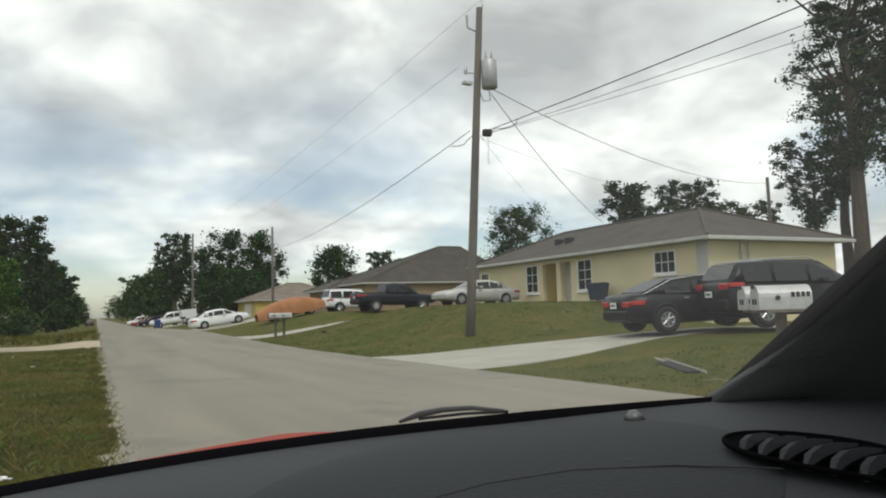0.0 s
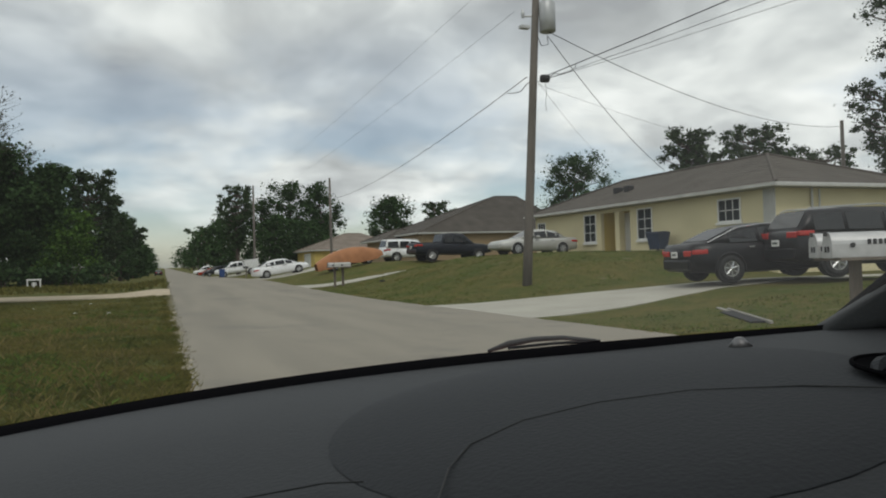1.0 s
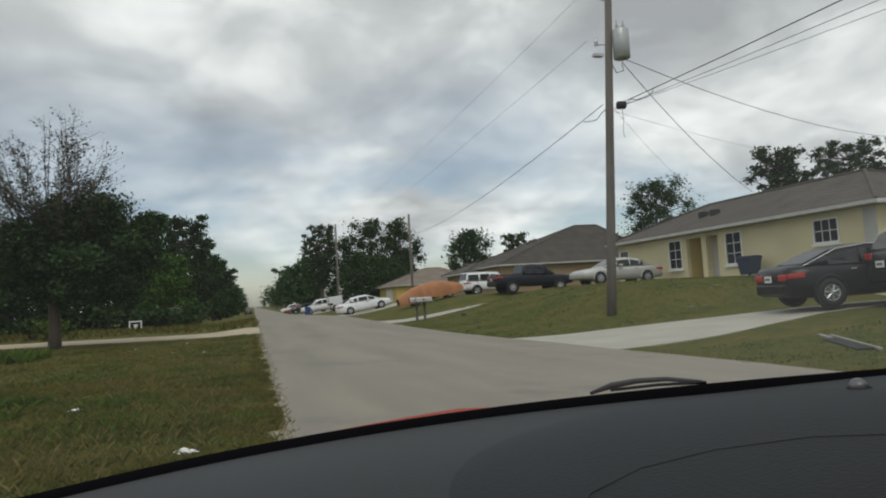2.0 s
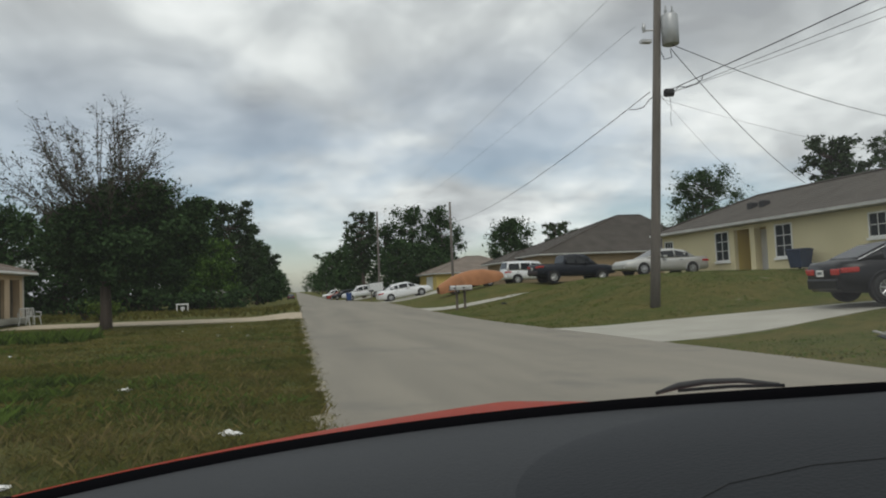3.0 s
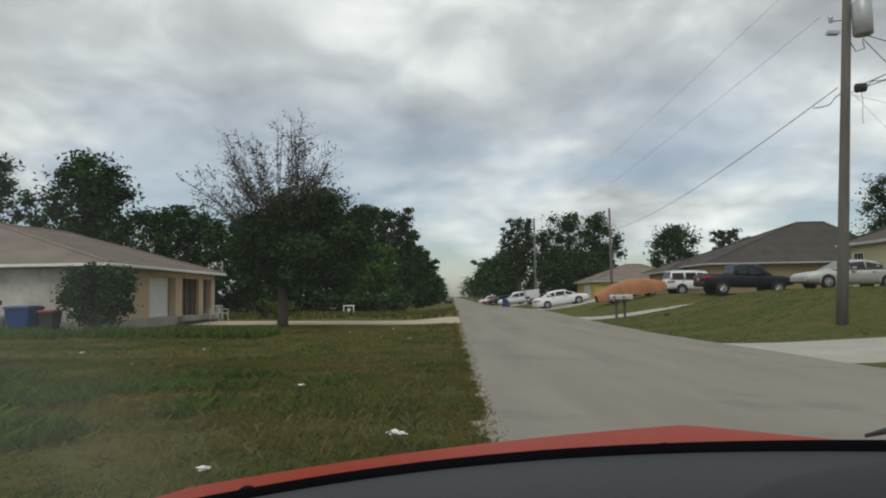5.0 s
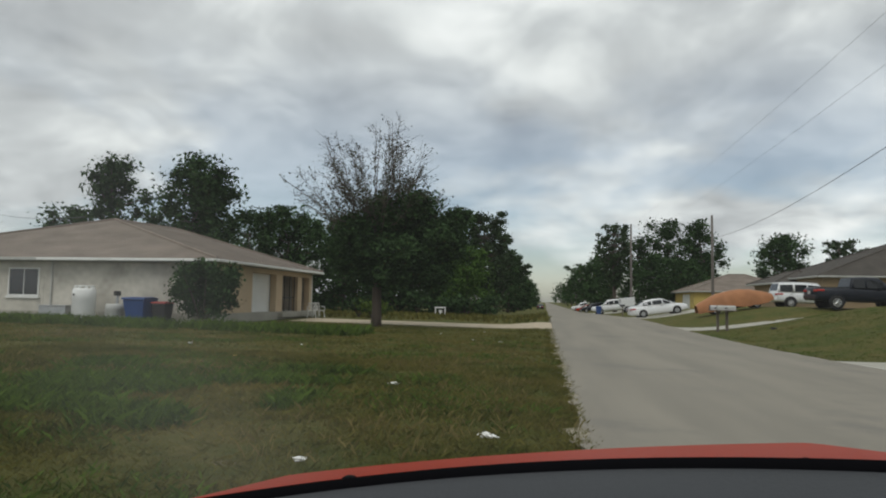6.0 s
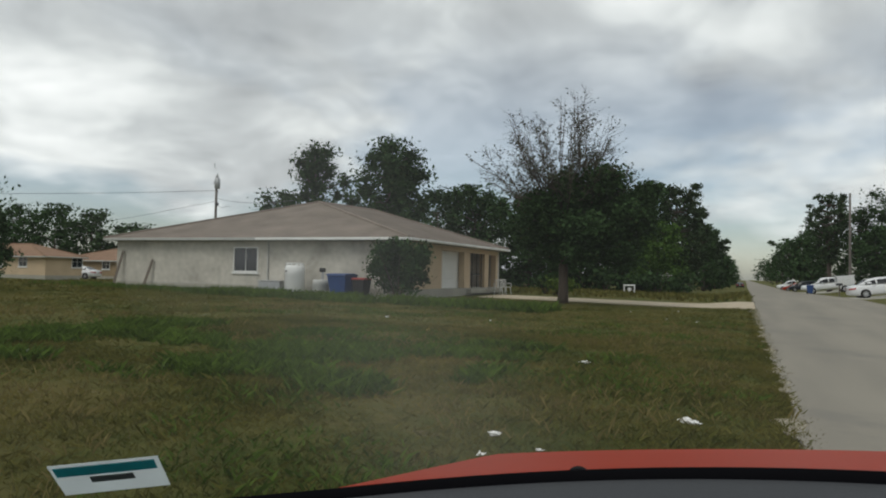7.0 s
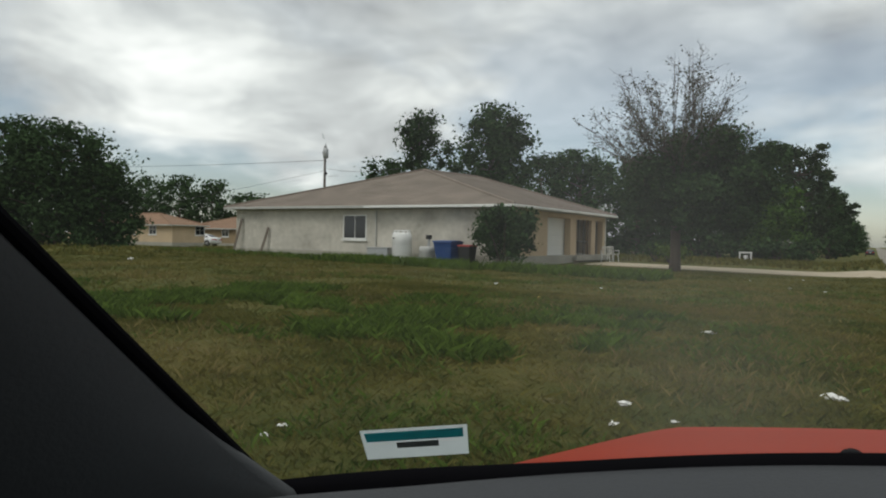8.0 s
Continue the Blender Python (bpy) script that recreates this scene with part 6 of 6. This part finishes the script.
def mail_body(cx, cy, z, length, w, h, paint, parent, door_dir=-1, flag=None, bars=()):
    """A round-topped letter box lying along x, its door at the street end."""
    bm = bmesh.new()
    prof = [(-w / 2, 0)] + [(-w / 2 * math.cos(a), h * 0.52 + h * 0.48 * math.sin(a)) for a in np.linspace(0, math.pi, 11)] + [(w / 2, 0)]
    prism([(p[0] + cy, p[1] + z) for p in prof], "x", cx - length / 2, cx + length / 2, bm=bm)
    b = part("letter_box", bm, paint, parent, "pale grey metal letter box", bevel=0.006)
    x = cx + door_dir * length / 2
    dm = bmesh.new()
    prism([(p[0] * 1.06 + cy, p[1] * 1.03 + z - 0.003) for p in prof], "x", *sorted((x, x + door_dir * 0.018)), bm=dm)
    d = part("box_door", dm, paint, b, bevel=0.004)
    part("door_pull", box(*sorted((x + door_dir * 0.018, x + door_dir * 0.05)), cy - 0.02, cy + 0.02, z + h * 0.86, z + h * 1.04), M["trim"], d, bevel=0.004)
    if flag:
        fx = cx - length * 0.12
        part("flag", box(fx - 0.16, fx + 0.02, cy - w / 2 - 0.012, cy - w / 2 - 0.004, z + h * 0.42, z + h * 0.55), M["red_l"], b, "red signal flag")
    for x0, x1, z0, z1 in bars:
        part("number_bar", box(cx + x0, cx + x1, cy - w / 2 - 0.006, cy - w / 2 - 0.002, z + z0, z + z1), M["inkblack"], b)
    return b


def near_mailboxes():
    x, y = 7.86, 5.98
    g = ground_z(x, y)
    t = thing("mailbox", "two dented pale metal mailboxes on a grey wooden post", "mailbox", Matrix.Translation((x, y, fall(x, y))) @ pose(0, 0, 0, 0, 0, -30) @ Matrix.Translation((-x, -y, 0)), "mailboxes")
    part("post", box(x - 0.055, x + 0.055, y - 0.055, y + 0.055, g - 0.3, 1.10), M["wood"], t, bevel=0.008)
    part("cross_board", box(x - 0.32, x + 0.22, y - 0.40, y + 0.40, 1.10, 1.135), M["wood"], t, bevel=0.005)
    b = mail_body(7.80, 6.20, 1.135, 0.62, 0.27, 0.30, M["galv"], t, flag=True, bars=((-0.29, -0.21, 0.08, 0.14),))
    c = mail_body(7.80, 5.78, 1.135, 0.62, 0.27, 0.30, M["galv"], t, bars=((0.06, 0.10, 0.15, 0.21), (0.12, 0.16, 0.15, 0.21), (0.18, 0.22, 0.15, 0.21), (0.24, 0.28, 0.15, 0.21)))
    part("flag_pivot", tube([(7.70, 5.63, 1.28), (7.70, 5.655, 1.28)], 0.03, 10), M["trim"], c)
    for zz, yy, par in ((1.20, 6.2, b), (1.20, 5.78, c)):
        part("number_bar", box(7.466, 7.470, yy - 0.07, yy - 0.02, zz, zz + 0.07), M["inkblack"], par)
        part("number_bar", box(7.466, 7.470, yy + 0.01, yy + 0.06, zz, zz + 0.07), M["inkblack"], par)


def far_mailboxes():
    x, y = 8.75, 36.4
    g = -0.18
    t = thing("mailbox", "row of pale mailboxes on two dark wooden posts", "mailbox", pose(0, 0, 0), "mailboxes")
    for dx, dy in ((-0.18, 0.0), (0.28, 0.1)):
        part("post", box(x + dx - 0.06, x + dx + 0.06, y + dy - 0.06, y + dy + 0.06, ground_z(x, y) - 0.3, g + 1.0), M["wood"], t, bevel=0.008)
    part("cross_board", box(x - 0.55, x + 0.62, y - 0.45, y + 0.45, g + 1.0, g + 1.04), M["wood"], t, bevel=0.005)
    mail_body(x + 0.18, y - 0.28, g + 1.04, 0.85, 0.20, 0.23, M["offwhite"], t, bars=((-0.1, 0.0, 0.06, 0.13),))
    mail_body(x - 0.25, y + 0.0, g + 1.04, 0.52, 0.20, 0.23, M["galv"], t, bars=((-0.1, 0.0, 0.06, 0.13),))
    mail_body(x - 0.22, y + 0.28, g + 1.04, 0.52, 0.20, 0.23, M["trim"], t)


def post_mailbox(x, y):
    g = ground_z(x, y)
    t = thing("mailbox", "single dark mailbox on a post at the verge", "mailbox", pose(0, 0, 0), "mailboxes")
    part("post", box(x - 0.05, x + 0.05, y - 0.05, y + 0.05, g - 0.2, g + 1.0), M["wood"], t)
    mail_body(x, y, g + 1.0, 0.5, 0.18, 0.22, M["trim"], t)


def wheel_bin(x, y, heading, body, lid, label, h=1.05, w=0.62):
    t = thing("trash_bin", label, "trash bin", pose(x, y, ground_z(x, y) + 0.03, 0, 0, heading), "trash bins")
    a, b = w * 0.40, w * 0.52
    bm = bmesh.new()
    lo = [bm.verts.new((sx * a, sy * a * 1.1, 0.04)) for sx, sy in ((-1, -1), (1, -1), (1, 1), (-1, 1))]
    hi = [bm.verts.new((sx * b, sy * b * 1.15, h * 0.92)) for sx, sy in ((-1, -1), (1, -1), (1, 1), (-1, 1))]
    bm.faces.new(lo[::-1])
    bm.faces.new(hi)
    for i in range(4):
        bm.faces.new((lo[i], lo[(i + 1) % 4], hi[(i + 1) % 4], hi[i]))
    part("bin_body", bm, M[body], t, bevel=0.03)
    ld = bmesh.new()
    prism([(-b * 1.25, h * 0.92), (b * 1.12, h * 0.92), (b * 1.08, h * 0.97), (b * 0.3, h * 1.02), (-b * 1.2, h * 0.99)], "x", -b * 1.08, b * 1.08, bm=ld)
    part("lid", ld, M[lid], t, bevel=0.015)
    part("handle", tube([(-b * 0.8, b * 1.3, h * 0.9), (b * 0.8, b * 1.3, h * 0.9)], 0.022, 8), M[lid], t)
    for sx in (-1, 1):
        part("wheel", tube([(sx * (a + 0.0), a * 1.15, 0.11), (sx * (a + 0.05), a * 1.15, 0.11)], 0.11, 14), M["rubber"], t)


def drum(x, y, r, h, material, label, category, top=None, name="storage_tank"):
    t = thing(name, label, category, pose(x, y, ground_z(x, y)))
    part("shell", tube([(0, 0, 0.0), (0, 0, 0.02), (0, 0, h * 0.33), (0, 0, h * 0.345), (0, 0, h * 0.66), (0, 0, h * 0.675), (0, 0, h - 0.08), (0, 0, h)], [r * 0.97, r, r, r * 1.02, r, r * 1.02, r, r * 0.86], 22), M[material], t, smooth=True)
    if top == "crown":
        for k in range(9):
            a = k * 2 * math.pi / 9
            part("crown_stud", tube([(r * 0.8 * math.cos(a), r * 0.8 * math.sin(a), h - 0.03), (r * 0.8 * math.cos(a), r * 0.8 * math.sin(a), h + 0.10)], [0.05, 0.035], 8), M["white"], t)
        part("crown_ring", tube([(r * 0.8 * math.cos(a), r * 0.8 * math.sin(a), h + 0.10) for a in np.linspace(0, 2 * math.pi, 25)], 0.03, 6), M["white"], t)
        part("gauge", box(-r * 0.4, -r * 0.28, -r - 0.01, -r * 0.8, h * 0.78, h * 0.84), M["trim"], t)
    if top == "pump":
        part("neck", tube([(0.1, 0, h), (0.1, 0, h + 0.35)], 0.06, 10), M["metal"], t)
        part("pump_head", box(-0.03, 0.20, -0.1, 0.1, h + 0.35, h + 0.55), M["trim"], t, bevel=0.02)
        part("pipe", tube([(0.1, 0, h + 0.2), (0.35, 0, h + 0.2), (0.35, 0, 0.1)], 0.03, 8), M["offwhite"], t)


def plastic_chair(x, y, heading):
    t = thing("garden_chair", "white plastic garden chair by the porch", "chair", pose(x, y, ground_z(x, y) + 0.02, 0, 0, heading))
    for sx in (-1, 1):
        for sy in (-1, 1):
            part("leg", tube([(sx * 0.25, sy * 0.25, 0), (sx * 0.20, sy * 0.20, 0.42)], [0.022, 0.03], 8), M["white"], t)
        part("armrest", tube([(sx * 0.26, -0.22, 0.42), (sx * 0.28, -0.2, 0.64), (sx * 0.27, 0.18, 0.66)], 0.025, 8), M["white"], t)
    part("seat", box(-0.23, 0.23, -0.23, 0.22, 0.40, 0.44), M["white"], t, bevel=0.015)
    bk = bmesh.new()
    for k in range(5):
        xx = -0.2 + 0.1 * k
        tube([(xx, 0.2, 0.42), (xx, 0.27, 0.86)], 0.022, 6, bm=bk)
    tube([(-0.22, 0.28, 0.86), (0.22, 0.28, 0.86)], 0.03, 8, bm=bk)
    part("backrest", bk, M["white"], t)


def white_frame(x, y):
    g = ground_z(x, y)
    t = thing("white_stand", "small white wooden stand on the grass by the wood", "stand", pose(x, y, g, 0, 0, 10))
    for sx in (-0.46, 0.0, 0.46):
        part("leg", box(sx - 0.05, sx + 0.05, -0.05, 0.05, -0.1, 0.72 if sx else 0.5), M["white"], t, bevel=0.006)
    part("top_rail", box(-0.54, 0.54, -0.06, 0.06, 0.66, 0.78), M["white"], t, bevel=0.006)
    part("sign_board", box(-0.16, 0.2, -0.03, 0.0, 0.22, 0.5), M["offwhite"], t)


def culvert():
    a, b = Vector((10.85, 11.3, 0)), Vector((9.5, 8.85, 0))
    t = thing("drain_culvert", "concrete drain slab with dark opening in the lawn", "drain", pose(0, 0, 0))
    d = (b - a).normalized()
    n = Vector((-d.y, d.x, 0))
    if n.dot(Vector((-1, -1, 0))) < 0:
        n = -n
    L = (b - a).length

    def slab(u0, u1, v0, v1, z0, z1, tilt=0.0):
        bm = bmesh.new()
        vs = []
        for zz in (z0, z1):
            for u, v in ((u0, v0), (u1, v0), (u1, v1), (u0, v1)):
                p = a + d * u * L + n * v
                vs.append(bm.verts.new((p.x, p.y, ground_z(p.x, p.y) + zz + tilt * (v - v0))))
        for f in ((0, 1, 2, 3), (4, 7, 6, 5), (0, 4, 5, 1), (1, 5, 6, 2), (2, 6, 7, 3), (3, 7, 4, 0)):
            bm.faces.new([vs[i] for i in f])
        bmesh.ops.recalc_face_normals(bm, faces=bm.faces)
        return bm
    part("cover_slab", slab(0.10, 1.0, -0.10, -0.04, 0.0, 0.05), M["concrete_d"], t, bevel=0.01)
    part("lip", slab(-0.05, 0.22, -0.03, 0.06, 0.0, 0.03), M["concrete_d"], t, bevel=0.01)
    # solid black slab paints the shade inside the drain mouth
    part("opening", slab(0.24, 0.92, -0.04, 0.20, -0.05, 0.028), M["dark"], t)


def crumple(x, y, size, material, label):
    """A crumpled bag or paper lying in the grass."""
    bm = bmesh.new()
    bmesh.ops.create_icosphere(bm, subdivisions=2, radius=1)
    s = rng.uniform(0, 50)
    for v in bm.verts:
        k = 0.66 + 0.9 * noise.noise(v.co * 2.6 + Vector((s, 0, 0)))
        v.co = Vector((v.co.x * k * size * 0.38, v.co.y * k * size * 0.26, (v.co.z * 0.5 + 0.15) * k * size * 0.24))
    ob = mesh_ob("litter", bm, M[material])
    ob.matrix_world = pose(x, y, ground_z(x, y) + 0.012, 0, 0, rng.uniform(0, 360))
    tagged(ob, label, "litter", "litter in the grass")


def leaning_board(x, h, lean, w=0.16):
    t = mesh_ob("board", box(-w / 2, w / 2, -0.02, 0.02, 0, h), M["wood"], bevel=0.004)
    y = 28.43 - h * math.sin(radians(12)) - 0.03
    t.matrix_world = pose(x, y, ground_z(x, y), -12, lean, 0)
    tagged(t, "grey weathered board leaning on the stained wall", "board", "leaning boards")


near_mailboxes()
far_mailboxes()
post_mailbox(8.0, 74.0)
wheel_bin(6.95, 92.0, 80, "blue", "blue", "blue wheeled trash bin at the street edge")
wheel_bin(20.3, 24.7, -80, "bluedark", "bluedark", "dark blue wheeled trash bin against the bungalow", 0.82, 0.66)
wheel_bin(-16.9, 27.3, 0, "blue", "blue", "bright blue trash bin against the stained wall", 1.08, 0.92)
wheel_bin(-16.0, 27.5, 0, "trim", "redp", "dark bin with a red lid against the wall", 0.92, 0.6)
drum(-19.6, 27.4, 0.47, 1.42, "white", "white water tank with a crown-like studded top", "tank", "crown")
drum(-18.2, 27.5, 0.38, 0.8, "offwhite", "low grey-white tank with a pump on top", "tank", "pump")
ac = thing("utility_box", "flat grey utility cabinet against the stained wall", "cabinet", pose(-21.2, 27.95, ground_z(-21.2, 27.95)))
part("case", box(-0.75, 0.55, -0.3, 0.3, 0, 0.62), M["metal"], ac, bevel=0.02)
part("lid", box(-0.78, 0.58, -0.33, 0.33, 0.62, 0.66), M["galv"], ac, bevel=0.01)
mt = thing("meter_cabinet", "small grey electric meter on the wall", "meter", pose(-20.75, 28.42, 1.0))
part("case", box(-0.13, 0.13, -0.07, 0.07, 0, 0.42), M["metal"], mt, bevel=0.015)
part("dial", tube([(0, -0.07, 0.28), (0, -0.12, 0.28)], 0.08, 12), M["pane"], mt)
leaning_board(-32.15, 2.0, 7)
leaning_board(-30.0, 1.55, 11)
drum(-76.0, 57.0, 0.6, 1.2, "white", "white barrel beside the small tan house", "barrel")
plastic_chair(-13.6, 39.6, 200)
plastic_chair(-13.5, 40.6, 160)
white_frame(-9.9, 66.0)
culvert()
for x, y, s in ((-0.41, 5.95, 0.26), (-1.92, 9.2, 0.26), (-1.58, 4.7, 0.18), (-1.48, 4.15, 0.11), (-1.20, 4.45, 0.09), (-2.93, 2.9, 0.12), (-2.88, 2.72, 0.10), (-7.74, 5.7, 0.26), (-8.17, 15.4, 0.24), (-5.93, 16.7, 0.18), (-9.26, 8.1, 0.16),  (-1.36, 22.2, 0.22), (-4.2, 28.6, 0.2), (-2.4, 24.0, 0.2), (-3.94, 5.75, 0.06), (-2.6, 31.0, 0.22)):
    crumple(x, y, s, "litter", "crumpled white paper litter in the grass")
crumple(-5.64, 12.35, 0.2, "litter_y", "yellow crumpled wrapper in the grass")
crumple(10.2, 33.0, 0.6, "trim", "dark crumpled bag on the bank")
crumple(-21.6, 14.4, 0.4, "litter", "crumpled white paper litter in the grass")
